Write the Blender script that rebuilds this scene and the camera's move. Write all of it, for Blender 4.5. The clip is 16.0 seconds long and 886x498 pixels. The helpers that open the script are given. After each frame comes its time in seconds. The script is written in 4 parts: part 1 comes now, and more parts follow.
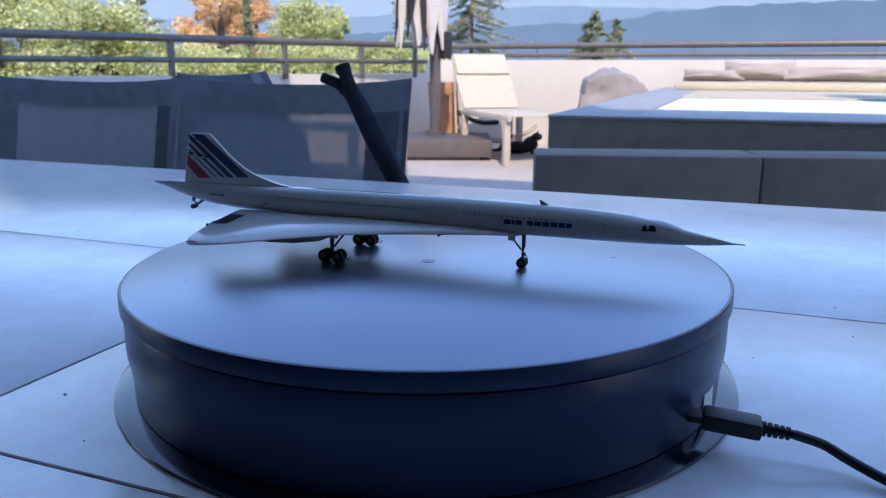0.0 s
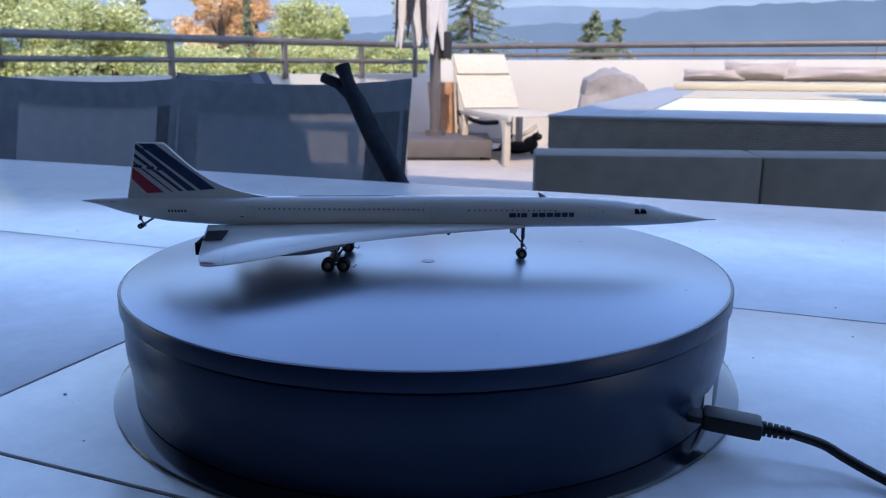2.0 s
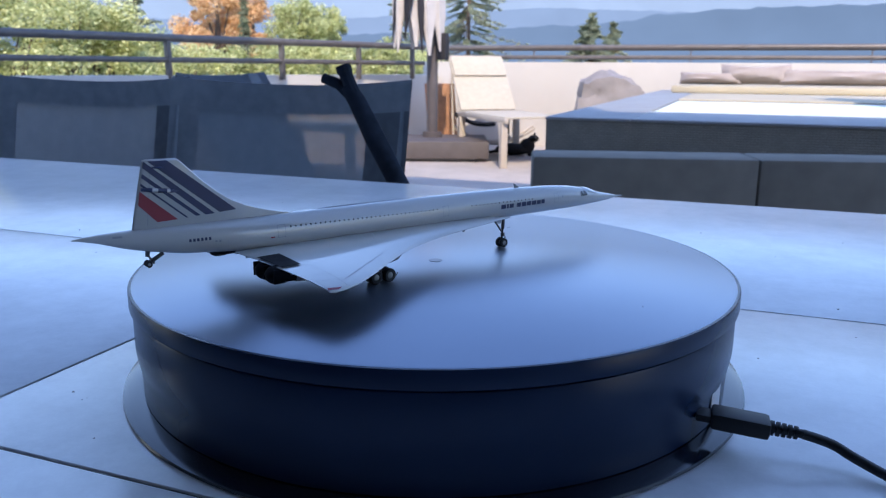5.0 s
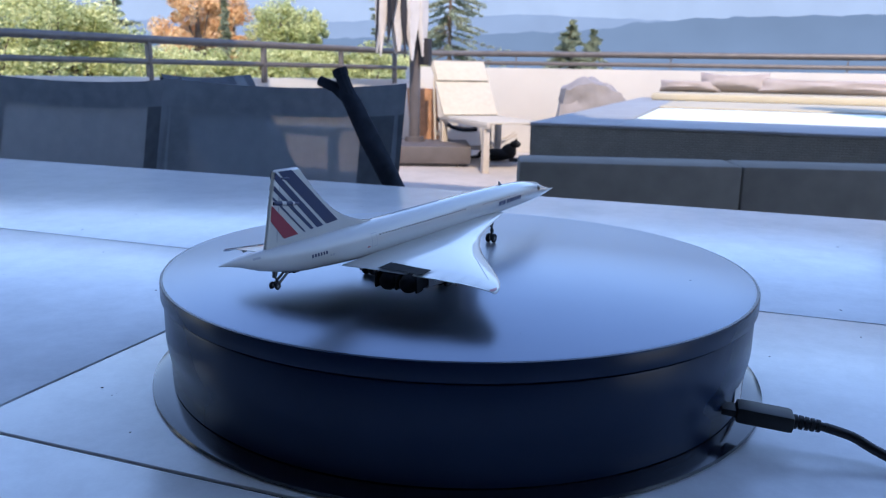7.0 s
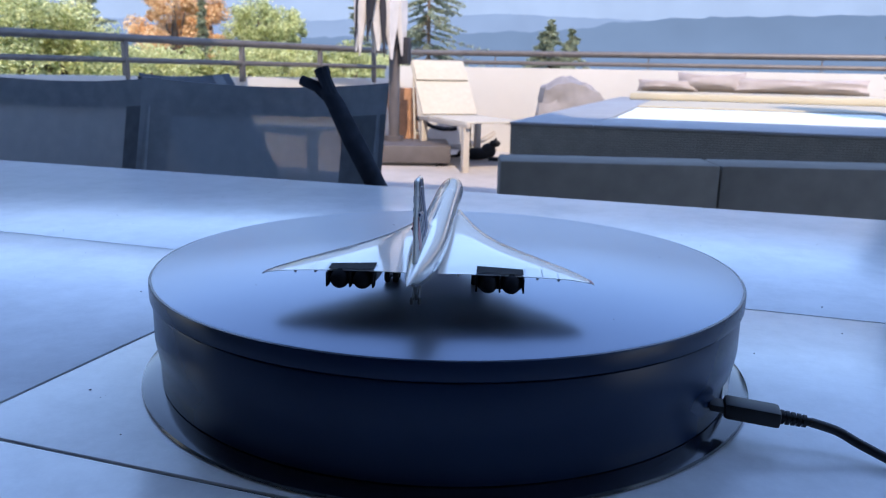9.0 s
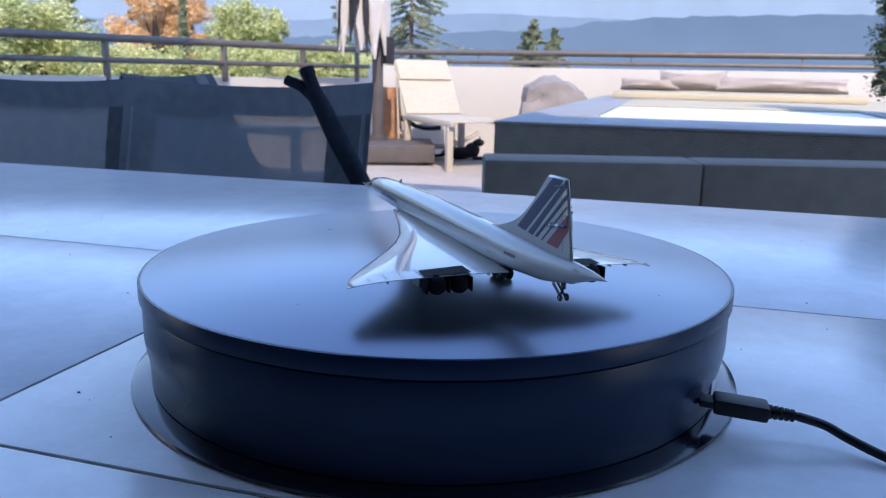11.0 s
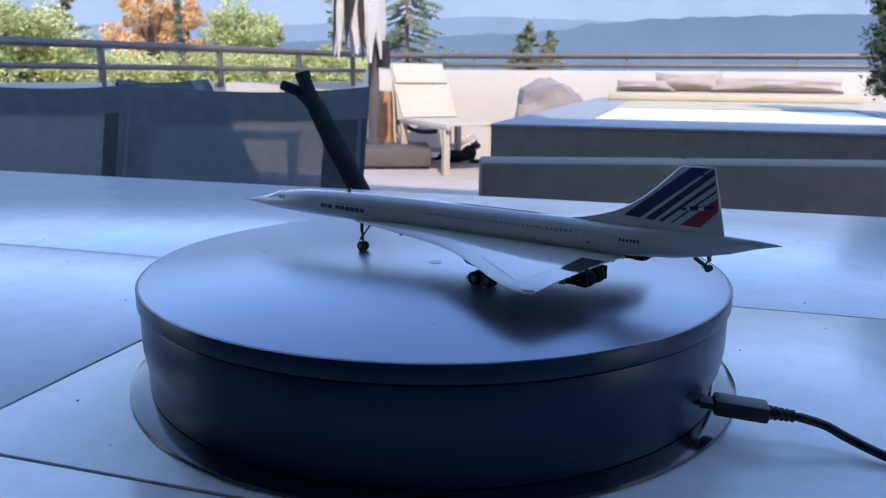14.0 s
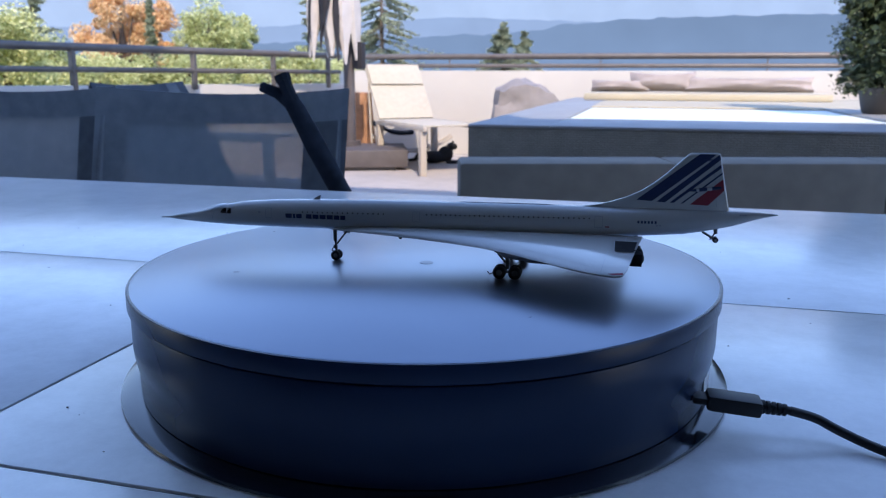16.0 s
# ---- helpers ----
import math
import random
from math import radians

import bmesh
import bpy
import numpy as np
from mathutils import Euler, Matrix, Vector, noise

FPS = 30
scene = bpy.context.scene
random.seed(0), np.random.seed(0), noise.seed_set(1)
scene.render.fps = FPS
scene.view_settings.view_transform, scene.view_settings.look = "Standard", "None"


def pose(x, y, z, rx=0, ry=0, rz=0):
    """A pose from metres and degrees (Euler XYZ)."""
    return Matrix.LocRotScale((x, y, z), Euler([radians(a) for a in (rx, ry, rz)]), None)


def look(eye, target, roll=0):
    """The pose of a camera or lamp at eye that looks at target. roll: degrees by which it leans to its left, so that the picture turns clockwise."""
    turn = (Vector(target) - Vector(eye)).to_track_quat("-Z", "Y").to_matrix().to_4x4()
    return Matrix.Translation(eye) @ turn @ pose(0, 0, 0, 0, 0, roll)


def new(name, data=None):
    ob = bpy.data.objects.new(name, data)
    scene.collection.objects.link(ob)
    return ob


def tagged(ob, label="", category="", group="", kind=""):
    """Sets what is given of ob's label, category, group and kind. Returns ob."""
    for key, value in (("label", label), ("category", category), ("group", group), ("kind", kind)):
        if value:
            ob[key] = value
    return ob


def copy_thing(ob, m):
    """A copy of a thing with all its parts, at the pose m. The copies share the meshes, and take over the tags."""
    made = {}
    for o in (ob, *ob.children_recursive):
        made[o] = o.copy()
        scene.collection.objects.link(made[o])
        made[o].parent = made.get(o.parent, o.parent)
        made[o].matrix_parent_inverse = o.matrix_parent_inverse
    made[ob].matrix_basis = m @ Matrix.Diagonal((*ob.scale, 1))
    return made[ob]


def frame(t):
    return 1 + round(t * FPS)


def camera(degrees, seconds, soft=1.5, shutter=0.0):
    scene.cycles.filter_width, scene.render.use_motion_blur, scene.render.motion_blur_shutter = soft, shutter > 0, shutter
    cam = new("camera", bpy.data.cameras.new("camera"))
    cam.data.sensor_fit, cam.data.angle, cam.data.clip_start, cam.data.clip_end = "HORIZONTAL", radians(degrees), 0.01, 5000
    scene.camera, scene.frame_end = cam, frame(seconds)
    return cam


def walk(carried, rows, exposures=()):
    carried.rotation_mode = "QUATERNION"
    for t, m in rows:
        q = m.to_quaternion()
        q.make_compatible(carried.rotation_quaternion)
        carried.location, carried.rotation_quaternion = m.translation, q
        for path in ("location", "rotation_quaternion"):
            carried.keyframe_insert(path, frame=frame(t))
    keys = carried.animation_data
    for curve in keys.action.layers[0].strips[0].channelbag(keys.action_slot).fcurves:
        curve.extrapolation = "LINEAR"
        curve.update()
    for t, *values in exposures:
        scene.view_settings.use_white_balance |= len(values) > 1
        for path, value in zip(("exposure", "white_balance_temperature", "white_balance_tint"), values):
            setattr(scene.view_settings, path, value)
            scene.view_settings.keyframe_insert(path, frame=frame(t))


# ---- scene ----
cam = camera(59.71, 16.0, soft=1.2)
walk(cam, [
    (0, look((0.1409, -0.3408, 0.1445), (-0.2129, 0.5657, -0.0859), 0.07)),
    (4.2, look((0.1409, -0.3408, 0.1445), (-0.2129, 0.5657, -0.0859), 0.07)),
    (6.5, look((0.1207, -0.3572, 0.1426), (-0.2116, 0.5593, -0.0799), 1.30)),
    (7, look((0.1185, -0.3591, 0.1426), (-0.2060, 0.5603, -0.0795), 1.07)),
    (7.5, look((0.1150, -0.3614, 0.1425), (-0.2001, 0.5613, -0.0795), 1.23)),
    (8, look((0.1146, -0.3621, 0.1429), (-0.1939, 0.5628, -0.0791), 1.29)),
    (8.5, look((0.1146, -0.3618, 0.1429), (-0.1892, 0.5645, -0.0796), 1.23)),
    (9, look((0.1145, -0.3619, 0.1430), (-0.1851, 0.5658, -0.0795), 1.16)),
    (11.5, look((0.1118, -0.3635, 0.1429), (-0.1661, 0.5709, -0.0801), 1.05)),
    (12, look((0.1117, -0.3635, 0.1429), (-0.1657, 0.5710, -0.0801), 1.06)),
    (12.5, look((0.1115, -0.3634, 0.1427), (-0.1660, 0.5712, -0.0799), 1.02)),
    (13, look((0.1118, -0.3636, 0.1430), (-0.1657, 0.5711, -0.0789), 0.86)),
    (13.5, look((0.1117, -0.3637, 0.1427), (-0.1659, 0.5714, -0.0773), 0.69)),
    (14, look((0.1118, -0.3632, 0.1432), (-0.1658, 0.5722, -0.0756), 0.48)),
    (14.5, look((0.1117, -0.3636, 0.1430), (-0.1652, 0.5723, -0.0748), 0.39)),
    (15, look((0.1116, -0.3637, 0.1432), (-0.1617, 0.5733, -0.0745), 0.39)),
    (15.5, look((0.1108, -0.3637, 0.1430), (-0.1535, 0.5759, -0.0746), 0.35)),
    (16, look((0.1051, -0.3654, 0.1430), (-0.1442, 0.5783, -0.0745), 0.17)),
], exposures=[(0, 1.46, 5750, 20), (16, 1.46, 5750, 20)])
# the lens is sharp at the model and soft in the distance
cam.data.dof.use_dof = True
cam.data.dof.focus_distance = 0.33
cam.data.dof.aperture_fstop = 31.0

# ---- world, sun, sky ----
SUN_WAY = Vector((-0.34, 0.80, -0.85)).normalized()   # the way the light travels
world = bpy.data.worlds.new("world")
scene.world = world
world.use_nodes = True
wn = world.node_tree
sky = wn.nodes.new("ShaderNodeTexSky")
sky.sky_type, sky.sun_disc = "NISHITA", False
sky.sun_elevation = math.asin(-SUN_WAY.z)
sky.sun_rotation = math.atan2(-SUN_WAY.x, -SUN_WAY.y)
sky.air_density, sky.dust_density, sky.ozone_density = 1.2, 0.6, 1.6
wn.nodes["Background"].inputs["Strength"].default_value = 0.15
wn.links.new(sky.outputs["Color"], wn.nodes["Background"].inputs["Color"])
sun = new("sun", bpy.data.lights.new("sun", "SUN"))
sun.data.energy, sun.data.angle, sun.data.color = 2.05, radians(0.5), (1.0, 0.81, 0.53)
sun.matrix_world = look((0, 0, 20), Vector((0, 0, 20)) + SUN_WAY)


# ---- materials ----
def mat(name, color, rough=0.5, metal=0.0, vary=0.12, scale=8.0, bump=0.0, bump_scale=60.0, spec=0.5, coat=0.0, island=False,
        color2=None, alpha=1.0, stain=0.0):
    m = bpy.data.materials.new(name)
    m.use_nodes = True
    nt = m.node_tree
    b = nt.nodes["Principled BSDF"]
    b.inputs["Roughness"].default_value = rough
    b.inputs["Metallic"].default_value = metal
    b.inputs["Specular IOR Level"].default_value = spec
    b.inputs["Coat Weight"].default_value = coat
    b.inputs["Coat Roughness"].default_value = 0.12
    b.inputs["Alpha"].default_value = alpha
    co = nt.nodes.new("ShaderNodeTexCoord")
    n1 = nt.nodes.new("ShaderNodeTexNoise")
    n1.inputs["Scale"].default_value = scale
    n1.inputs["Detail"].default_value = 6
    nt.links.new(co.outputs["Object"], n1.inputs["Vector"])
    ramp = nt.nodes.new("ShaderNodeValToRGB")
    lo = [c * (1 - vary) for c in color]
    hi = list(color2) if color2 else [min(1, c * (1 + vary)) for c in color]
    ramp.color_ramp.elements[0].color = (*lo, 1)
    ramp.color_ramp.elements[1].color = (*hi, 1)
    ramp.color_ramp.elements[0].position, ramp.color_ramp.elements[1].position = 0.3, 0.7
    source = n1.outputs["Fac"]
    if island:
        geo = nt.nodes.new("ShaderNodeNewGeometry")
        mix = nt.nodes.new("ShaderNodeMath")
        mix.operation = "MULTIPLY_ADD"
        mix.inputs[1].default_value = 0.45
        half = nt.nodes.new("ShaderNodeMath")
        half.operation = "MULTIPLY"
        half.inputs[1].default_value = 0.55
        nt.links.new(source, half.inputs[0])
        nt.links.new(geo.outputs["Random Per Island"], mix.inputs[0])
        nt.links.new(half.outputs[0], mix.inputs[2])
        source = mix.outputs[0]
    nt.links.new(source, ramp.inputs["Fac"])
    out = ramp.outputs["Color"]
    if stain:
        n3 = nt.nodes.new("ShaderNodeTexNoise")
        n3.inputs["Scale"].default_value = scale * 6
        n3.inputs["Detail"].default_value = 8
        n3.inputs["Roughness"].default_value = 0.75
        nt.links.new(co.outputs["Object"], n3.inputs["Vector"])
        r3 = nt.nodes.new("ShaderNodeValToRGB")
        r3.color_ramp.elements[0].position, r3.color_ramp.elements[1].position = 0.35, 0.6
        r3.color_ramp.elements[0].color = (1 - stain, 1 - stain, 1 - stain, 1)
        r3.color_ramp.elements[1].color = (1, 1, 1, 1)
        nt.links.new(n3.outputs["Fac"], r3.inputs["Fac"])
        mm = nt.nodes.new("ShaderNodeMix")
        mm.data_type, mm.blend_type = "RGBA", "MULTIPLY"
        mm.inputs[0].default_value = 1.0
        nt.links.new(out, mm.inputs[6])
        nt.links.new(r3.outputs["Color"], mm.inputs[7])
        out = mm.outputs[2]
        rr = nt.nodes.new("ShaderNodeMapRange")
        rr.inputs["To Min"].default_value, rr.inputs["To Max"].default_value = rough * 1.2, rough * 0.85
        nt.links.new(n3.outputs["Fac"], rr.inputs["Value"])
        nt.links.new(rr.outputs["Result"], b.inputs["Roughness"])
    nt.links.new(out, b.inputs["Base Color"])
    if bump:
        n2 = nt.nodes.new("ShaderNodeTexNoise")
        n2.inputs["Scale"].default_value = bump_scale
        n2.inputs["Detail"].default_value = 4
        nt.links.new(co.outputs["Object"], n2.inputs["Vector"])
        bp = nt.nodes.new("ShaderNodeBump")
        bp.inputs["Strength"].default_value = bump
        bp.inputs["Distance"].default_value = 0.2 / bump_scale
        nt.links.new(n2.outputs["Fac"], bp.inputs["Height"])
        nt.links.new(bp.outputs["Normal"], b.inputs["Normal"])
    return m


def weave(*a, **k):
    """A basket weave: short strands in rows, each second row shifted."""
    m = mat(*a, **k)
    nt = m.node_tree
    b = nt.nodes["Principled BSDF"]
    co = nt.nodes.new("ShaderNodeTexCoord")
    sep = nt.nodes.new("ShaderNodeSeparateXYZ")
    add = nt.nodes.new("ShaderNodeMath")
    com = nt.nodes.new("ShaderNodeCombineXYZ")
    br = nt.nodes.new("ShaderNodeTexBrick")
    br.inputs["Scale"].default_value = 1.0
    br.inputs["Brick Width"].default_value, br.inputs["Row Height"].default_value = 0.026, 0.010
    br.inputs["Mortar Size"].default_value, br.inputs["Mortar Smooth"].default_value = 0.003, 0.8
    br.inputs["Color1"].default_value, br.inputs["Color2"].default_value = (1.06, 1.05, 1.04, 1), (0.9, 0.9, 0.9, 1)
    br.inputs["Mortar"].default_value = (0.78, 0.78, 0.78, 1)
    nt.links.new(co.outputs["Object"], sep.inputs[0])
    nt.links.new(sep.outputs[0], add.inputs[0])
    nt.links.new(sep.outputs[1], add.inputs[1])
    nt.links.new(add.outputs[0], com.inputs[0])
    nt.links.new(sep.outputs[2], com.inputs[1])
    nt.links.new(com.outputs[0], br.inputs["Vector"])
    mm = nt.nodes.new("ShaderNodeMix")
    mm.data_type, mm.blend_type = "RGBA", "MULTIPLY"
    mm.inputs[0].default_value = 1.0
    nt.links.new(b.inputs["Base Color"].links[0].from_socket, mm.inputs[6])
    nt.links.new(br.outputs["Color"], mm.inputs[7])
    nt.links.new(mm.outputs[2], b.inputs["Base Color"])
    bp = nt.nodes.new("ShaderNodeBump")
    bp.inputs["Strength"].default_value, bp.inputs["Distance"].default_value = 0.35, 0.004
    bp.invert = True
    nt.links.new(br.outputs["Fac"], bp.inputs["Height"])
    nt.links.new(bp.outputs["Normal"], b.inputs["Normal"])
    return m


def see_through(m, share):
    """Open weave: the share of light that passes between the threads."""
    nt = m.node_tree
    tr = nt.nodes.new("ShaderNodeBsdfTransparent")
    mx = nt.nodes.new("ShaderNodeMixShader")
    mx.inputs[0].default_value = share
    nt.links.new(nt.nodes["Principled BSDF"].outputs[0], mx.inputs[1])
    nt.links.new(tr.outputs[0], mx.inputs[2])
    nt.links.new(mx.outputs[0], nt.nodes["Material Output"].inputs["Surface"])
    return m


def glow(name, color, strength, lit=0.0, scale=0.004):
    """Far backdrop colour that emits by itself, standing in for haze."""
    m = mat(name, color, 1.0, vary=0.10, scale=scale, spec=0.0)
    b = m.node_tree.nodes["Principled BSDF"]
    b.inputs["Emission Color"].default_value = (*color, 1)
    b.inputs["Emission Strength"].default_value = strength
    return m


def leafy(*a, **k):
    """Leaves that let a part of the sun shine through."""
    m = mat(*a, **k)
    nt = m.node_tree
    b = nt.nodes["Principled BSDF"]
    tr = nt.nodes.new("ShaderNodeBsdfTranslucent")
    mx = nt.nodes.new("ShaderNodeMixShader")
    mx.inputs[0].default_value = 0.42
    nt.links.new(b.inputs["Base Color"].links[0].from_socket, tr.inputs["Color"])
    nt.links.new(b.outputs[0], mx.inputs[1])
    nt.links.new(tr.outputs[0], mx.inputs[2])
    nt.links.new(mx.outputs[0], nt.nodes["Material Output"].inputs["Surface"])
    return m


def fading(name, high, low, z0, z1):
    """Glowing hill colour with the haze painted in, paler towards the water."""
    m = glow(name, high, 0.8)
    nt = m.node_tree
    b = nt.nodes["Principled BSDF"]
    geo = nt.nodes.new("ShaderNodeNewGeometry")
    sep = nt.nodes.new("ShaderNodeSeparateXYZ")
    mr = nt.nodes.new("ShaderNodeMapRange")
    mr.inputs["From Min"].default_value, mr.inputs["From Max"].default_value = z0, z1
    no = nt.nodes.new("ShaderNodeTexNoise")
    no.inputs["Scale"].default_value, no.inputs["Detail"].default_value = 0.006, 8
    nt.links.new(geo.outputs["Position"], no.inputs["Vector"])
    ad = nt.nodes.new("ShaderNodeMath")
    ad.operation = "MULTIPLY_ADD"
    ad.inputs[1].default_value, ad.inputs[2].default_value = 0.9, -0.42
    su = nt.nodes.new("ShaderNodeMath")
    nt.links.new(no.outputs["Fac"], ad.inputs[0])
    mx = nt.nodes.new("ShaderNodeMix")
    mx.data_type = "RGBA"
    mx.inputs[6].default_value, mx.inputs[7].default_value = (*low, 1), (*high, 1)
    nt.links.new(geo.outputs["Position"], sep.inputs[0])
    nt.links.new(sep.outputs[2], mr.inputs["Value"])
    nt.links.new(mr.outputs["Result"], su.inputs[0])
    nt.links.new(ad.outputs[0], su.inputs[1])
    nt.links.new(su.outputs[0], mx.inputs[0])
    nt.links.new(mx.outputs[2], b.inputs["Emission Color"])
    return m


M_CERAMIC = mat("ceramic_tile", (0.88, 0.88, 0.87), 0.19, vary=0.10, scale=3.0, bump=0.07, bump_scale=420, stain=0.15)
M_JOINT = mat("dark_joint", (0.030, 0.027, 0.026), 0.8)
M_ALU = mat("dark_metal", (0.06, 0.062, 0.068), 0.45, 0.3, bump=0.05)
M_DISC = mat("satin_disc", (0.30, 0.335, 0.40), 0.335, 0.85, vary=0.05, scale=9)
M_DRUM = mat("gloss_black_plastic", (0.016, 0.028, 0.060), 0.25, 0.0, vary=0.12, scale=20, spec=0.17)
M_RING = mat("polished_black_plastic", (0.012, 0.016, 0.026), 0.13, 0.0, vary=0.12, scale=20, spec=0.6)
M_MARK = mat("worn_spot", (0.20, 0.22, 0.26), 0.36, 0.8)
M_CRUMB = mat("crumb", (0.05, 0.04, 0.035), 0.8)
M_BLACK = mat("black_rubber", (0.012, 0.012, 0.013), 0.5, vary=0.2, scale=200, bump=0.1, bump_scale=900)
M_STICKER = mat("paper_sticker", (0.62, 0.62, 0.62), 0.5)
M_WHITE = mat("model_white_gloss", (0.50, 0.495, 0.475), 0.25, vary=0.02, scale=30, coat=0.8)
M_WHITE.node_tree.nodes["Principled BSDF"].inputs["Coat Roughness"].default_value = 0.03
# grey puts the wing's underside shade into the duct colour
M_POD = mat("duct_shade_grey", (0.20, 0.20, 0.21), 0.45, vary=0.15, scale=120)
M_LINE = mat("fine_line", (0.24, 0.25, 0.27), 0.5)
M_PANEL = mat("panel_line_grey", (0.30, 0.31, 0.33), 0.5)
M_NAVY = mat("navy_paint", (0.007, 0.018, 0.075), 0.35, vary=0.05, scale=60)
M_RED = mat("red_paint", (0.25, 0.014, 0.032), 0.35, vary=0.05, scale=60)
M_ENGINE = mat("dark_engine", (0.017, 0.017, 0.020), 0.65, 0.0, vary=0.3, scale=300, spec=0.06)
M_GUNMETAL = mat("gear_metal", (0.10, 0.10, 0.10), 0.35, 0.8, vary=0.2, scale=400)
M_TYRE = mat("tyre", (0.015, 0.015, 0.016), 0.7)
M_HUB = mat("hub", (0.22, 0.22, 0.21), 0.4, 0.6)
M_PANE = mat("tiny_pane", (0.008, 0.009, 0.012), 0.12, vary=0.05)
M_CLEAR = mat("visor_glass", (0.46, 0.48, 0.50), 0.08, vary=0.05, coat=1.0)
M_MESH = see_through(mat("textile_mesh", (0.37, 0.415, 0.455), 0.8, vary=0.05, scale=40, spec=0.15), 0.36)
M_HEM = see_through(mat("textile_hem", (0.255, 0.285, 0.315), 0.8, vary=0.12, scale=40, spec=0.15), 0.06)
M_DARKHEM = see_through(mat("folded_textile", (0.140, 0.158, 0.180), 0.85, vary=0.15, scale=40, spec=0.12), 0.03)
M_SIDE = mat("slate_textile", (0.075, 0.088, 0.108), 0.85, vary=0.15, scale=30, spec=0.12)
M_FRAME = mat("anthracite_frame", (0.035, 0.037, 0.042), 0.4, 0.3, bump=0.05)
M_WRAP = mat("black_fabric", (0.020, 0.025, 0.035), 0.9, vary=0.4, scale=40, bump=0.4, bump_scale=120, spec=0.12)
M_FLOOR = mat("terrace_floor", (0.42, 0.38, 0.35), 0.6, vary=0.10, scale=1.5, bump=0.05, stain=0.12)
M_WALL = mat("white_render", (0.50, 0.475, 0.44), 0.8, vary=0.05, scale=2.0, bump=0.25, bump_scale=120)
M_RAIL = mat("rail_metal", (0.13, 0.118, 0.113), 0.45, 0.3, vary=0.15, scale=10)
M_WICKER = weave("grey_weave", (0.185, 0.176, 0.150), 0.75, vary=0.12, scale=12)
M_COPING = mat("coping_stone", (0.25, 0.255, 0.265), 0.55, vary=0.10, scale=5, bump=0.1)
M_DECK = mat("cream_deck", (0.43, 0.385, 0.285), 0.7, vary=0.06, scale=3, bump=0.1)
M_UPHOL = mat("taupe_upholstery", (0.165, 0.152, 0.126), 0.85, vary=0.12, scale=12, bump=0.25, bump_scale=500)
M_CUSHION = mat("grey_cushion", (0.33, 0.29, 0.28), 0.9, vary=0.12, scale=6, bump=0.2, bump_scale=200)
M_COVER = mat("grey_cover", (0.25, 0.23, 0.23), 0.8, vary=0.2, scale=6, bump=0.3, bump_scale=40)
M_SLING = mat("cream_sling", (0.44, 0.40, 0.33), 0.8, vary=0.06, scale=20, bump=0.2, bump_scale=600)
M_BEIGE = mat("beige_metal", (0.44, 0.39, 0.33), 0.5, vary=0.05)
M_WOOD = mat("terracotta_wood", (0.45, 0.24, 0.13), 0.6, vary=0.25, scale=12, bump=0.1)
M_YELLOW = mat("ochre_cushion", (0.48, 0.35, 0.16), 0.85, vary=0.1)
M_BASE = mat("umbrella_base", (0.085, 0.074, 0.076), 0.6, vary=0.12, scale=9)
M_CLOTH = mat("white_canvas", (0.50, 0.47, 0.45), 0.9, vary=0.08, scale=9, bump=0.2, bump_scale=150)
# near-black for the shade inside the furled cloth, also the crank box
M_CLOTHD = mat("fold_shade_and_crank_black", (0.018, 0.018, 0.024), 0.9, vary=0.3, scale=9)
M_FUR = mat("black_fur", (0.008, 0.008, 0.010), 0.8, vary=0.4, scale=60, bump=0.4, bump_scale=300)
M_BARK = mat("bark", (0.10, 0.075, 0.055), 0.9, vary=0.3, scale=8, bump=0.5, bump_scale=30)
M_LEAF_G = leafy("leaf_green", (0.34, 0.40, 0.11), 0.6, vary=0.35, scale=1.2, island=True, color2=(0.78, 0.79, 0.40))
M_LEAF_Y = leafy("leaf_yellow_green", (0.50, 0.54, 0.17), 0.6, vary=0.35, scale=1.2, island=True, color2=(0.93, 0.93, 0.52))
M_LEAF_O = leafy("leaf_orange", (0.76, 0.44, 0.18), 0.6, vary=0.3, scale=1.0, island=True, color2=(0.92, 0.68, 0.38))
M_NEEDLE = leafy("needle_green", (0.23, 0.27, 0.17), 0.7, vary=0.35, scale=1.5, island=True, color2=(0.42, 0.45, 0.30))
M_SHRUB = mat("shrub_leaf", (0.020, 0.038, 0.016), 0.5, vary=0.4, scale=6, island=True, color2=(0.07, 0.10, 0.04))
M_SOIL = mat("hillside", (0.08, 0.11, 0.035), 0.9, vary=0.4, scale=0.3)
M_LAKE = mat("lake_water", (0.06, 0.12, 0.22), 0.25, vary=0.1, scale=0.002, bump=0.1, bump_scale=0.5)
# near-white base stands in for the sunlit wall mirrored in the water
M_WATER = mat("pool_water_reflection_white", (0.78, 0.86, 0.85), 0.35, vary=0.02, scale=1.0, bump=0.02, bump_scale=10, spec=0.2)
M_POT = mat("dark_pot", (0.03, 0.03, 0.033), 0.5)
# kept dark so the unseen wall throws little light back
M_PLASTER = mat("shade_wall_plaster", (0.13, 0.127, 0.124), 0.9, vary=0.06, scale=2)
M_CEIL = mat("shade_slab_paint", (0.19, 0.185, 0.18), 0.9, vary=0.04, scale=2)
M_CURTAIN = mat("dark_backing", (0.012, 0.013, 0.016), 0.9, vary=0.2, scale=6, spec=0.1)
# haze painted as emission: these three glow in their own colour
M_HILL = fading("far_mountain_haze_glow", (0.043, 0.062, 0.086), (0.056, 0.081, 0.111), 0, 230)
M_HILL2 = fading("farther_mountain_haze_glow", (0.070, 0.095, 0.128), (0.085, 0.110, 0.143), 0, 290)
M_HAZE = glow("sky_haze_glow", (0.122, 0.157, 0.198), 0.56)


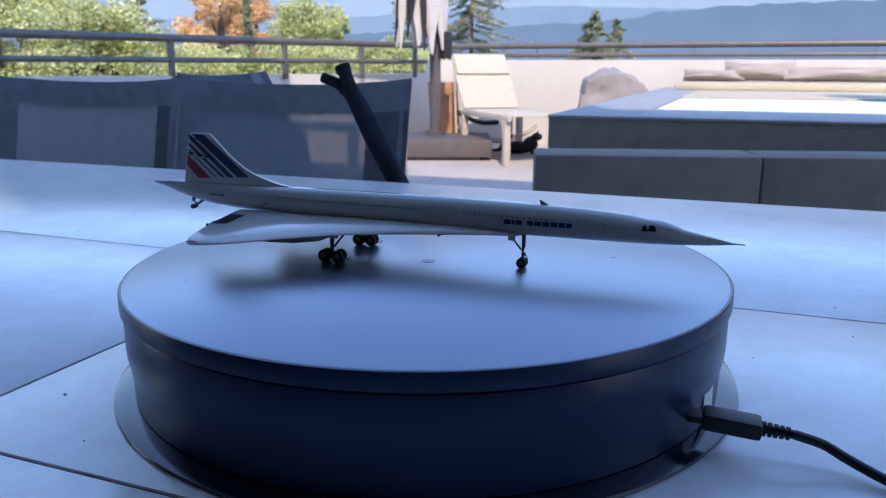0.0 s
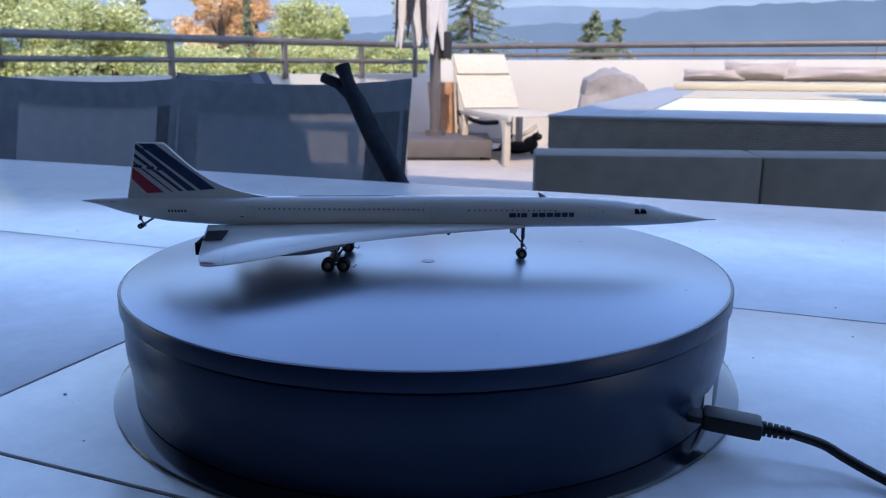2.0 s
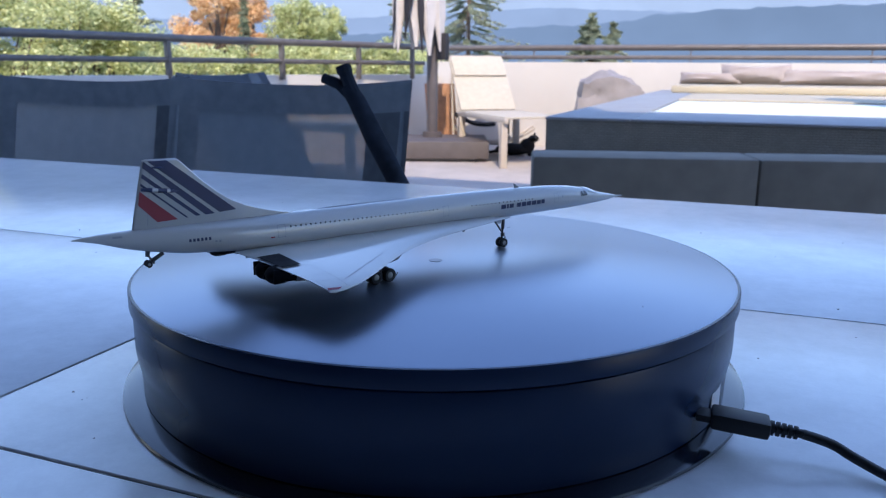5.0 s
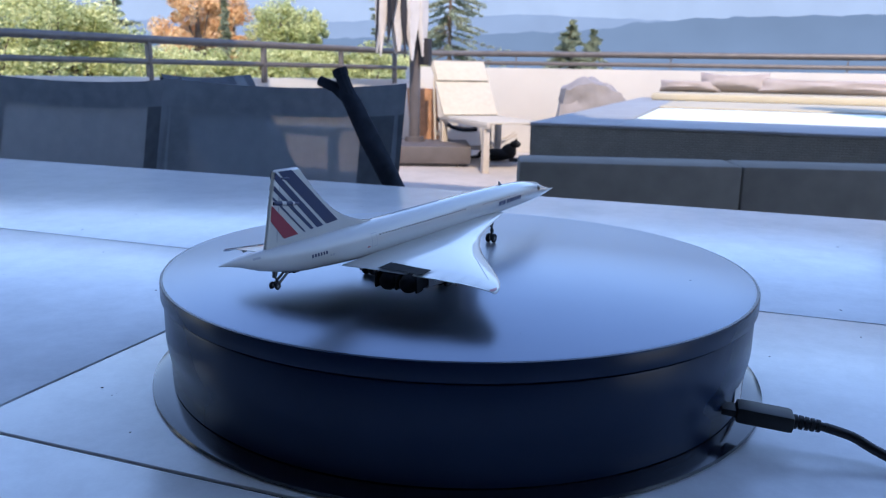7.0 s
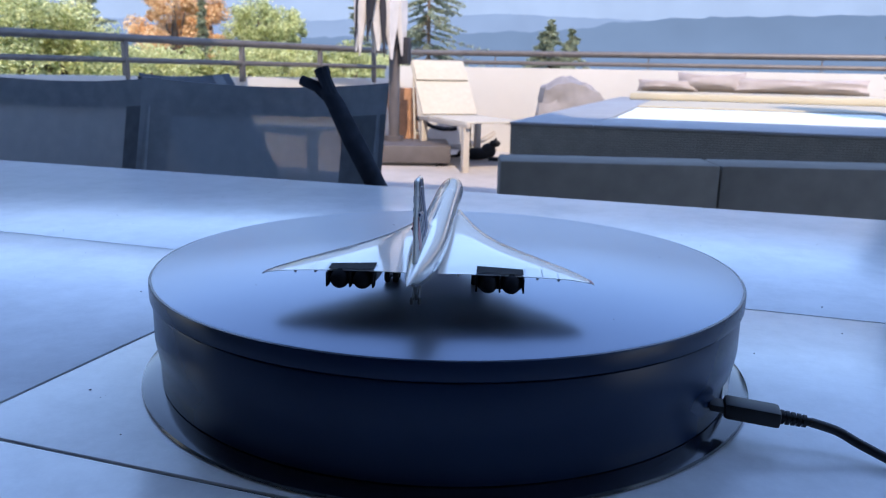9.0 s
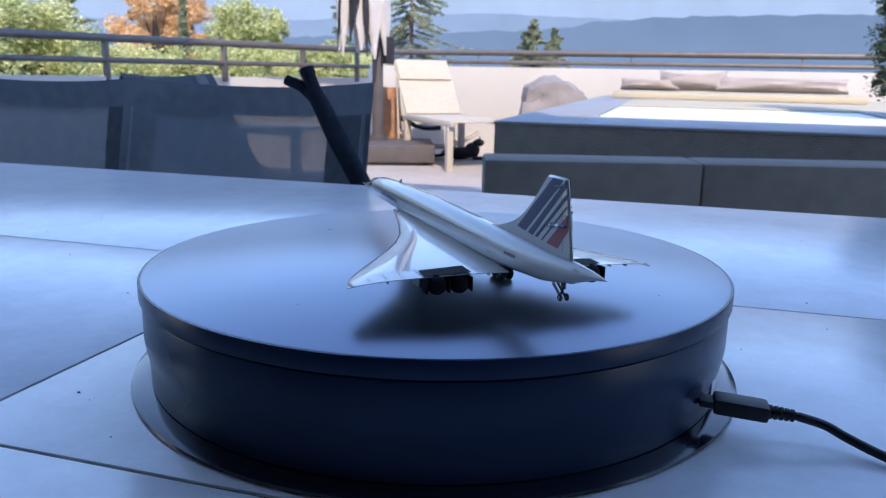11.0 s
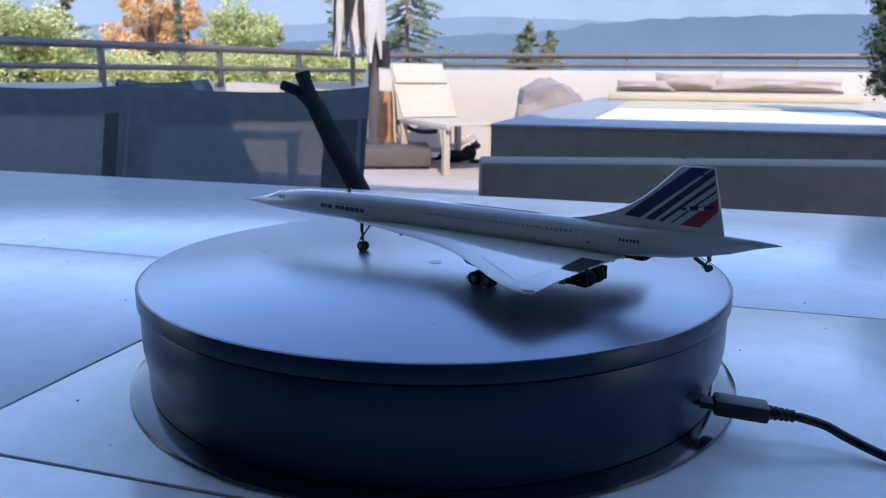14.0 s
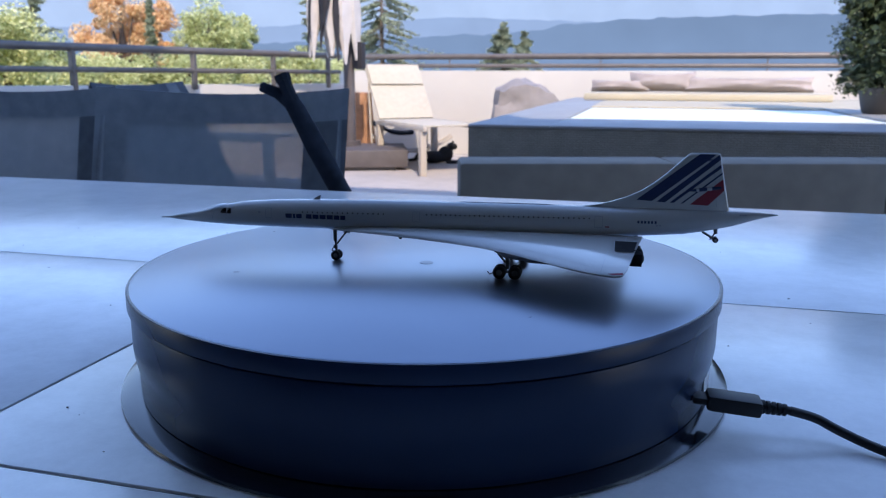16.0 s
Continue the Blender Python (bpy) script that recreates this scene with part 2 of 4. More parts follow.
# ---- mesh helpers ----
def place(bm, m):
    bmesh.ops.transform(bm, matrix=m, verts=bm.verts)
    return bm


def add_box(bm, x0, x1, y0, y1, z0, z1, bevel=0.0, m=None):
    r = bmesh.ops.create_cube(bm, size=1.0)
    for v in r["verts"]:
        v.co = Vector((x0 + (v.co.x + .5) * (x1 - x0), y0 + (v.co.y + .5) * (y1 - y0), z0 + (v.co.z + .5) * (z1 - z0)))
    if bevel:
        edges = list({e for v in r["verts"] for e in v.link_edges})
        q = bmesh.ops.bevel(bm, geom=edges, offset=bevel, segments=2, affect="EDGES", profile=0.6)
        verts = list({v for f in q["faces"] for v in f.verts} | {v for v in r["verts"] if v.is_valid})
    else:
        verts = r["verts"]
    if m is not None:
        for v in verts:
            v.co = m @ v.co
    return bm


def box(*a, **k):
    return add_box(bmesh.new(), *a, **k)


def add_tube(bm, pts, radii, seg=12, cap=True):
    """A round bar through points, with a radius at each."""
    rings = []
    pts = [Vector(p) for p in pts]
    if not hasattr(radii, "__len__"):
        radii = [radii] * len(pts)
    up = None
    for i, p in enumerate(pts):
        t = (pts[min(i + 1, len(pts) - 1)] - pts[max(i - 1, 0)]).normalized()
        if up is None:
            up = t.orthogonal().normalized()
        side = t.cross(up).normalized()
        up = side.cross(t).normalized()
        rings.append([bm.verts.new(p + radii[i] * (math.cos(a) * up + math.sin(a) * side))
                      for a in (2 * math.pi * k / seg for k in range(seg))])
    for a, b in zip(rings, rings[1:]):
        for k in range(seg):
            bm.faces.new((a[k], a[(k + 1) % seg], b[(k + 1) % seg], b[k]))
    if cap:
        bm.faces.new(rings[0][::-1])
        bm.faces.new(rings[-1])
    return bm


def tube(pts, radii, seg=12):
    return add_tube(bmesh.new(), pts, radii, seg)


def lathe(profile, seg=96):
    """A turned body from (radius, height) pairs; a zero radius closes it."""
    bm = bmesh.new()
    rings = []
    for r, z in profile:
        if r <= 0:
            rings.append([bm.verts.new((0, 0, z))])
        else:
            rings.append([bm.verts.new((r * math.cos(2 * math.pi * k / seg), r * math.sin(2 * math.pi * k / seg), z)) for k in range(seg)])
    for a, b in zip(rings, rings[1:]):
        for k in range(seg):
            j = (k + 1) % seg
            if len(a) == 1:
                bm.faces.new((a[0], b[k], b[j]))
            elif len(b) == 1:
                bm.faces.new((a[k], a[j], b[0]))
            else:
                bm.faces.new((a[k], a[j], b[j], b[k]))
    return bm


def slab(poly, depth, axis="y", at=0.0):
    """A flat outline (two coordinates each) drawn out by depth along an axis, centred at `at`."""
    bm = bmesh.new()
    def v3(p, o):
        if axis == "y":
            return (p[0], at + o, p[1])
        if axis == "x":
            return (at + o, p[0], p[1])
        return (p[0], p[1], at + o)
    a = [bm.verts.new(v3(p, -depth / 2)) for p in poly]
    b = [bm.verts.new(v3(p, depth / 2)) for p in poly]
    bm.faces.new(a)
    bm.faces.new(b[::-1])
    for k in range(len(poly)):
        j = (k + 1) % len(poly)
        bm.faces.new((a[k], b[k], b[j], a[j]))
    return bm


def merge(*bms):
    out = bmesh.new()
    for b in bms:
        me = bpy.data.meshes.new("tmp")
        b.to_mesh(me)
        b.free()
        out.from_mesh(me)
        bpy.data.meshes.remove(me)
    return out


def finish(bm, name, material, smooth=True):
    bmesh.ops.recalc_face_normals(bm, faces=bm.faces)
    me = bpy.data.meshes.new(name)
    if smooth:
        for f in bm.faces:
            f.smooth = True
        for e in bm.edges:
            if len(e.link_faces) == 2 and e.calc_face_angle(0) > 0.6:
                e.smooth = False
    bm.to_mesh(me)
    bm.free()
    me.materials.append(material)
    return me


def part(name, bm, material, parent, label="", smooth=True):
    ob = new(name, finish(bm, name, material, smooth))
    ob.parent = parent
    if label:
        tagged(ob, label)
    return ob


def thing(name, label, category, bm=None, material=None, group="", kind="", at=None):
    ob = new(name, finish(bm, name, material) if bm else None)
    if at is not None:
        ob.matrix_basis = at
    return tagged(ob, label, category, group, kind)


def structure(name, label, bm, material):
    return thing(name, label, "structure", bm, material, kind="structure")


EYE0 = Vector((0.141, -0.341))


def spot(yaw, dist):
    """A place on the plan, by its bearing from the table and its distance."""
    a = radians(yaw)
    return EYE0.x + dist * math.sin(a), EYE0.y + dist * math.cos(a)


FLOOR = -0.75

# ---- the large structure ----
structure("floor", "pale beige stone terrace floor", box(-9, 6, -4, 8.8, FLOOR - 0.2, FLOOR), M_FLOOR)
# unseen wall, its stepped top shaped to cast the terrace shade
structure("shade_wall_south", "unseen tall house front assumed behind the table, stepped to block the sun", merge(box(-7, -1.3, -1.9, -1.6, FLOOR, 6.9), box(1.7, 7, -1.9, -1.6, FLOOR, 5.4), box(-1.3, 1.7, -1.9, -1.6, 1.45, 6.9),
                                                                           box(-7, -0.6, -1.9, -1.6, 6.9, 8.4)), M_PLASTER)
# unseen slab added overhead, keeps zenith light off the model's near side
structure("shade_slab", "unseen slab overhead, added to block light from above", box(-4.5, 4.5, -1.6, 0.05, 1.85, 2.1), M_CEIL)
# unseen dark panel, added for the glossy drum to reflect
structure("dark_backing_1", "unseen matte dark panel behind the table, added to darken reflections", box(-1.3, 1.7, -1.86, -1.80, FLOOR, 1.45), M_CURTAIN)
structure("wall_north", "white rendered parapet wall in the sun", box(-3.55, 6.5, 8.55, 8.8, FLOOR, 0.215, bevel=0.008), M_WALL)
bm = bmesh.new()
add_box(bm, -0.12, 0.12, 0, 7.2, FLOOR, 0.065, bevel=0.008)
wl = structure("wall_west", "white rendered low parapet under the railing", bm, M_WALL)
wl.matrix_basis = pose(-5.55, 2.2, 0, 0, 0, -18)
structure("ground", "green hillside falling away below the terrace", box(-300, 300, -300, 140, -12, -9), M_SOIL)
structure("water", "blue lake reaching to the far shore", box(-4500, 4500, 141, 4500, -41, -40), M_LAKE)


def ridge(name, label, dist, heights, material, y0=-70, y1=60):
    """A far backdrop, hills or the glowing haze sheet, as a solid ridge along an arc."""
    bm = bmesh.new()
    n = 420
    tops, feet, backs = [], [], []
    for i in range(n):
        yaw = y0 + (y1 - y0) * i / (n - 1)
        h = np.interp(yaw, [p[0] for p in heights], [p[1] for p in heights])
        h += dist * 0.0022 * noise.fractal(Vector((yaw * 0.7, dist, 0)), 0.8, 2.0, 7)
        x, y = spot(yaw, dist)
        x2, y2 = spot(yaw, dist * 1.08)
        feet.append(bm.verts.new((x * 0.96, y * 0.96, -40)))
        tops.append(bm.verts.new((x, y, h)))
        backs.append(bm.verts.new((x2, y2, -40)))
    for i in range(n - 1):
        bm.faces.new((feet[i], feet[i + 1], tops[i + 1], tops[i]))
        bm.faces.new((tops[i], tops[i + 1], backs[i + 1], backs[i]))
    return thing(name, label, "mountains", bm, material, kind="structure")


ridge("backdrop_near", "glowing blue mountain range across the lake, haze painted in", 3200,
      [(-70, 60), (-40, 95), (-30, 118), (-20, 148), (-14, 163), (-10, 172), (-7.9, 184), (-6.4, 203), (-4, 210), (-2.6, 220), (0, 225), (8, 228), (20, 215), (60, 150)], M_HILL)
ridge("backdrop_far", "paler glowing mountains far behind, lake haze painted in", 4100,
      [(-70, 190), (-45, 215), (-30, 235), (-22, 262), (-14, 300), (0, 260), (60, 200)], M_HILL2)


# tall glowing sheet, added to cover the low sky with a haze colour
ridge("backdrop_haze_glow", "pale blue glowing sheet painted as haze over the far shore", 4600, [(-90, 900), (90, 900)], M_HAZE, -88, 80)


# railing: posts and two rails, on the west side and along the back
def railing(label, a, b, posts, low=0.235, top=0.375, wide=0.03):
    ob = thing("railing", label, "railing")
    a, b = Vector(a), Vector(b)
    for z, r in ((top, 0.034), (low, 0.024)):
        part("rail", tube([(*a, z), (*b, z)], r, 12), M_RAIL, ob)
    for k in posts:
        p = a.lerp(b, k)
        part("post", box(p.x - wide, p.x + wide, p.y - wide, p.y + wide, 0.02, top - 0.02, bevel=0.004), M_RAIL, ob)
    return ob


railing("grey-brown metal railing on the side parapet", (-5.6, 2.2), (-3.36, 8.1), [0.02, 0.25, 0.497, 0.6845, 0.8415, 0.97], low=0.195, wide=0.022)
railing("grey-brown metal railing above the white parapet", (-3.36, 8.65), (6.3, 8.62), [0.0, 0.12, 0.3, 0.48, 0.66, 0.84], low=0.27, wide=0.008)

# ---- the table ----
TABLE_X = (-1.30, 1.25)
TABLE_Y = (-0.75, 0.556)
table = thing("dining_table", "long outdoor table with pale grey ceramic tile top", "table")
part("underframe", box(TABLE_X[0] + .02, TABLE_X[1] - .02, TABLE_Y[0] + .02, TABLE_Y[1] - .02, -0.05, -0.012, bevel=0.003), M_JOINT, table)
part("grout", box(TABLE_X[0] + .01, TABLE_X[1] - .01, TABLE_Y[0] + .01, 0.547, -0.0118, -0.0012), M_JOINT, table, "dark recessed joint filler")
part("edge_trim", box(TABLE_X[0], TABLE_X[1], 0.5485, 0.556, -0.045, -0.001, bevel=0.001), M_CERAMIC, table)
for x in (TABLE_X[0] + .1, TABLE_X[1] - .1):
    for y in (TABLE_Y[0] + .1, TABLE_Y[1] - .12):
        part("leg", box(x - .035, x + .035, y - .035, y + .035, FLOOR, -0.05, bevel=0.004), M_ALU, table)

# ---- the turntable ----
DISC = 0.0512
turntable = thing("turntable", "round black motorised display turntable on a pale table", "turntable")
part("drum", lathe([(0, 0.004), (0.1384, 0.004), (0.1386, 0.0120), (0.1388, 0.0150), (0.1393, 0.0180), (0.1399, 0.0210), (0.1403, 0.0235), (0.1405, 0.0260), (0.1405, 0.0418), (0.1402, 0.0424), (0.1376, 0.0427), (0, 0.0430)], 160),
     M_DRUM, turntable, "glossy black drum body")
part("foot_ring", lathe([(0, 0.0), (0.1466, 0.0), (0.1476, 0.0008), (0.1473, 0.0020), (0.1445, 0.0028), (0.1380, 0.0036), (0, 0.0042)], 160),
     M_RING, turntable, "flat glossy base ring")
plate = part("platter", lathe([(0, 0.0460), (0.1404, 0.0460), (0.1404, 0.05085), (0.1398, DISC), (0, DISC)], 180),
             M_DISC, turntable, "satin grey rotating platter")
part("platter_rim", lathe([(0.1380, 0.0435), (0.1414, 0.0435), (0.1418, 0.0439), (0.1418, 0.0502), (0.1414, 0.0508), (0.1405, 0.0509), (0.1380, 0.0500), (0.1380, 0.0435)], 180),
     M_DRUM, plate, "black platter rim")
dot = part("centre_mark", lathe([(0, DISC + .00002), (0.0034, DISC + .00002), (0.0034, DISC + .00018), (0, DISC + .00018)], 40), M_MARK, plate)
for sx, sy, w, a in ((0.085, 0.038, 0.0030, 20), (0.108, -0.058, 0.0010, 0), (0.02, -0.11, 0.0012, 60), (-0.06, 0.08, 0.0014, 40), (-0.09, -0.07, 0.001, 10)):
    bm = box(-w / 2, w / 2, -w * .15, w * .15, DISC, DISC + .00012)
    place(bm, pose(sx, sy, 0, 0, 0, a))
    part("scratch", bm, M_MARK, plate)
bm = slab([(-0.006, -0.0065), (0.006, -0.0065), (0.006, 0.0065), (-0.006, 0.0065)], 0.0004, "x")
place(bm, pose(0.1389 * math.cos(radians(-13)), 0.1389 * math.sin(radians(-13)), 0.0118, 0, 0, -13))
part("sticker", bm, M_STICKER, turntable, "small white printed sticker")
# the cable
cable = thing("power_cable", "black charging cable with plug and ribbed strain relief", "cable")
PLUG = pose(0.1342, -0.0500, 0.0138, 0, 4, 3)
bm = box(0, 0.0215, -0.0056, 0.0056, -0.0034, 0.0034, bevel=0.0018)
add_box(bm, -0.0055, 0.0005, -0.0042, 0.0042, -0.0014, 0.0014, bevel=0.0006)
part("plug", place(bm, PLUG), M_BLACK, cable, "slim black plug housing")
bm = bmesh.new()
for k in range(5):
    add_tube(bm, [(0.0215 + k * .0021, 0, 0), (0.0228 + k * .0021, 0, 0)], 0.0029 - k * .0001, 14)
add_tube(bm, [(0.021, 0, 0), (0.0335, 0, 0)], 0.0017, 12)
part("strain_relief", place(bm, PLUG), M_BLACK, cable)
ends = [PLUG @ Vector((0.033, 0, 0)), (0.1770, -0.0475, 0.0090), (0.185, -0.0500, 0.0060), (0.198, -0.0565, 0.0030), (0.220, -0.072, 0.0019), (0.26, -0.11, 0.0019),
        (0.33, -0.2, 0.0019), (0.45, -0.42, 0.0019), (0.5, -0.74, 0.0019)]
fine = []
ends = [Vector(e) for e in ends]
for i in range(len(ends) - 1):
    p0, p1, p2, p3 = ends[max(i - 1, 0)], ends[i], ends[i + 1], ends[min(i + 2, len(ends) - 1)]
    for k in range(6):
        t = k / 6
        fine.append(0.5 * ((2 * p1) + (p2 - p0) * t + (2 * p0 - 5 * p1 + 4 * p2 - p3) * t * t + (3 * p1 - p0 - 3 * p2 + p3) * t ** 3))
part("cord", tube(fine + [ends[-1]], 0.0019, 12), M_BLACK, cable)

# ---- the model aircraft: x to the nose, z from the platter ----
NOSE = 0.1444
LEN = 0.3083
SIDE = 0.0028
jet = thing("model_airplane", "white delta-winged supersonic airliner scale model on a turntable", "model airplane", at=pose(0, 0, DISC, 0, 0, 2))
mm = 0.001


def X(s):
    return NOSE - s * LEN


# stations: share of the length, half width, top, bottom (mm)
HULL = [(0.000, .25, 18.8, 18.3), (0.016, .45, 19.1, 18.2), (0.03, 1.1, 20.1, 17.7), (0.05, 2.0, 21.4, 17.2), (0.07, 3.0, 22.7, 16.8), (0.09, 4.0, 24.1, 16.5),
        (0.110, 4.9, 25.8, 16.3), (0.130, 5.7, 27.3, 16.1), (0.16, 6.5, 28.8, 16.0), (0.21, 7.1, 30.1, 16.0), (0.28, 7.2, 31.0, 16.0),
        (0.36, 7.2, 31.6, 16.1), (0.45, 7.2, 32.0, 16.4), (0.60, 7.2, 32.3, 16.9), (0.70, 7.15, 32.4, 17.4), (0.76, 6.8, 32.4, 18.2), (0.81, 6.2, 32.4, 19.3),
        (0.87, 4.9, 32.5, 20.9), (0.91, 3.7, 32.5, 23.3), (0.94, 2.7, 32.5, 25.6), (0.97, 1.4, 32.2, 28.8), (0.99, .6, 31.7, 30.4), (1.0, .15, 31.3, 31.0)]


def hull(s):
    c = [np.interp(s, [h[0] for h in HULL], [h[k] for h in HULL]) for k in (1, 2, 3)]
    return c[0] * mm, c[1] * mm, c[2] * mm


def skin(s, z, off=0.00012):
    w, t, b = hull(s)
    c, h = (t + b) / 2, (t - b) / 2
    return w * math.sqrt(max(0.0, 1 - ((z - c) / h) ** 2)) + off


bm = bmesh.new()
rings = []
SEG = 40
for s in sorted(set([h[0] for h in HULL] + [0.235, 0.32, 0.4, 0.5, 0.55, 0.65, 0.785, 0.84, 0.89, 0.925, 0.955, 0.98])):
    w, t, b = hull(s)
    c, h = (t + b) / 2, (t - b) / 2
    rings.append([bm.verts.new((X(s), SIDE + w * math.cos(a), c + h * math.sin(a))) for a in (2 * math.pi * k / SEG for k in range(SEG))])
for a, b in zip(rings, rings[1:]):
    for k in range(SEG):
        bm.faces.new((a[k], a[(k + 1) % SEG], b[(k + 1) % SEG], b[k]))
bm.faces.new(rings[0])
bm.faces.new(rings[-1][::-1])
body = part("fuselage", bm, M_WHITE, jet)
part("probe", tube([(X(0.004), SIDE, .01855), (X(-0.0), SIDE, .01855), (X(-0.001), SIDE, .01855)], [.00025, .0002, .0001], 8), M_GUNMETAL, jet)


def strip_on_hull(pts, side, off=0.00012):
    """A thin patch on the fuselage skin; pts are (share of length, height in mm) corners of a quad."""
    bm = bmesh.new()
    n = 4
    (a, b, c, d) = pts
    for q in range(n):
        row = []
        for s, z in ((a[0] + (d[0] - a[0]) * q / n, a[1] + (d[1] - a[1]) * q / n), (b[0] + (c[0] - b[0]) * q / n, b[1] + (c[1] - b[1]) * q / n),
                     (b[0] + (c[0] - b[0]) * (q + 1) / n, b[1] + (c[1] - b[1]) * (q + 1) / n), (a[0] + (d[0] - a[0]) * (q + 1) / n, a[1] + (d[1] - a[1]) * (q + 1) / n)):
            row.append(bm.verts.new((X(s), SIDE + side * skin(s, z * mm, off), z * mm)))
        bm.faces.new(row)
    return bm


def rect(s0, s1, z0, z1):
    return [(s0, z0), (s1, z0), (s1, z1), (s0, z1)]


def outline(s0, s1, z0, z1, side, t=0.0007):
    tz = t * LEN / mm
    return merge(strip_on_hull(rect(s0, s1, z0, z0 + tz), side), strip_on_hull(rect(s0, s1, z1 - tz, z1), side),
                 strip_on_hull(rect(s0, s0 + t, z0, z1), side), strip_on_hull(rect(s1 - t, s1, z0, z1), side))


for side in (1, -1):
    for s0, s1, n, za, zb in ((0.268, 0.405, 17, 25.3, 25.9), (0.476, 0.728, 34, 26.4, 27.6)):
        for k in range(n):
            s = s0 + (s1 - s0) * k / (n - 1)
            z = za + (zb - za) * k / (n - 1)
            part("cabin_window", strip_on_hull(rect(s - .0009, s + .0009, z - .33, z + .33), side), M_PANE, jet)
    for s0, s1, z0, z1 in ((0.203, 0.214, 21.6, 26.6), (0.453, 0.465, 22.6, 27.6), (0.736, 0.748, 23.4, 28.8)):
        part("cabin_door", outline(s0, s1, z0, z1, side), M_PANEL, jet, "fine grey door outline")
    # airline name as plain navy blocks
    words = []
    s = 0.2385
    blocks = (.0085, .0095, .0105, .0105, .0105, .0095, None, .0095, .0045, .0110)
    for w in blocks if side < 0 else blocks[::-1]:
        if w is None:
            s += .006
            continue
        words.append(strip_on_hull(rect(s, s + w, 22.1, 24.3), side))
        s += w + .0016
    part("name_lettering", merge(*words), M_NAVY, jet, "navy blue block marking")
    words = [strip_on_hull(rect((0.8390 if side < 0 else 0.799) + k * .0050, (0.8390 if side < 0 else 0.799) + k * .0050 + .0030, 26.1, 27.3), side) for k in range(6)]
    part("tail_marking", merge(*words), M_NAVY, jet, "small dark marking bars")
    part("red_marking", strip_on_hull(rect(0.752, 0.758, 23.6, 24.2), side), M_RED, jet)
    part("static_port", merge(strip_on_hull(rect(0.826, 0.829, 24.8, 25.7), side), strip_on_hull(rect(0.831, 0.834, 24.9, 25.6), side)), M_PANEL, jet)
    part("emblem", strip_on_hull(rect(0.190, 0.194, 23.8, 25.0), side), M_PANEL, jet)
    part("nose_joint", strip_on_hull([(0.1000, 17.2), (0.1008, 17.2), (0.1075, 24.3), (0.1067, 24.3)], side), M_PANEL, jet)
    for s0, s1 in ((0.1201, 0.1300), (0.1320, 0.1392)):
        part("cockpit_window", strip_on_hull([(s0 - .0012, 22.9), (s1 + .001, 22.9), (s1 - .001, 25.4), (s0 + .0018, 25.3)], side, .00018), M_PANE, jet)
    part("tail_vent", strip_on_hull(rect(0.945, 0.956, 30.5, 31.2), side), M_PANEL, jet)
    part("wing_root_line", strip_on_hull([(0.40, 19.2), (0.80, 20.3), (0.80, 20.5), (0.40, 19.4)], side), M_PANEL, jet)

# raised visor in front of the cockpit
bm = bmesh.new()
vr = []
for s, h in ((0.084, 0.0002), (0.095, 0.0007), (0.105, 0.0009), (0.115, 0.0008), (0.124, 0.0003)):
    w, t, b = hull(s)
    c, hh = (t + b) / 2, (t - b) / 2
    vr.append([bm.verts.new((X(s), SIDE + (w + .00015) * math.cos(a), c + (hh + h) * math.sin(a))) for a in (radians(38 + 104 * k / 10) for k in range(11))])
for a, b in zip(vr, vr[1:]):
    for k in range(10):
        bm.faces.new((a[k], a[k + 1], b[k + 1], b[k]))
part("visor", bm, M_CLEAR, jet, "clear raised visor over the windscreen")

# fin with rounded edges
FIN = [(.711, 32.0), (.733, 33.0), (.757, 34.9), (.781, 37.4), (.802, 40.5), (.820, 44.3), (.838, 48.9), (.855, 54.0), (.8675, 57.8), (.8715, 58.5), (.9085, 58.7),
       (.9130, 58.3), (.9305, 33.2), (.9310, 31.5), (.713, 31.2)]
bm = bmesh.new()
cx, cz = 0.86, 42.0
layers = []
for y, k in ((-.0008, .955), (-.0004, .99), (0, 1), (.0004, .99), (.0008, .955)):
    layers.append([bm.verts.new((X(cx + (s - cx) * k), SIDE + y, (cz + (z - cz) * k) * mm)) for s, z in FIN])
for a, b in zip(layers, layers[1:]):
    for k in range(len(FIN)):
        j = (k + 1) % len(FIN)
        bm.faces.new((a[k], a[j], b[j], b[k]))
bm.faces.new(layers[0])
bm.faces.new(layers[-1][::-1])
part("fin", bm, M_WHITE, jet)
STRIPES = [([(.9125, 58.9), (.8890, 58.9), (.7995, 39.4), (.8225, 39.0)], M_NAVY), ([(.9190, 58.6), (.9195, 56.2), (.8416, 38.6), (.8290, 38.8)], M_NAVY),
           ([(.9205, 54.8), (.9210, 53.2), (.854, 38.5), (.848, 38.6)], M_NAVY), ([(.9215, 51.2), (.9217, 50.4), (.867, 38.3), (.864, 38.3)], M_NAVY),
           ([(.9225, 48.2), (.9245, 43.0), (.903, 37.7), (.8775, 38.0)], M_RED)]
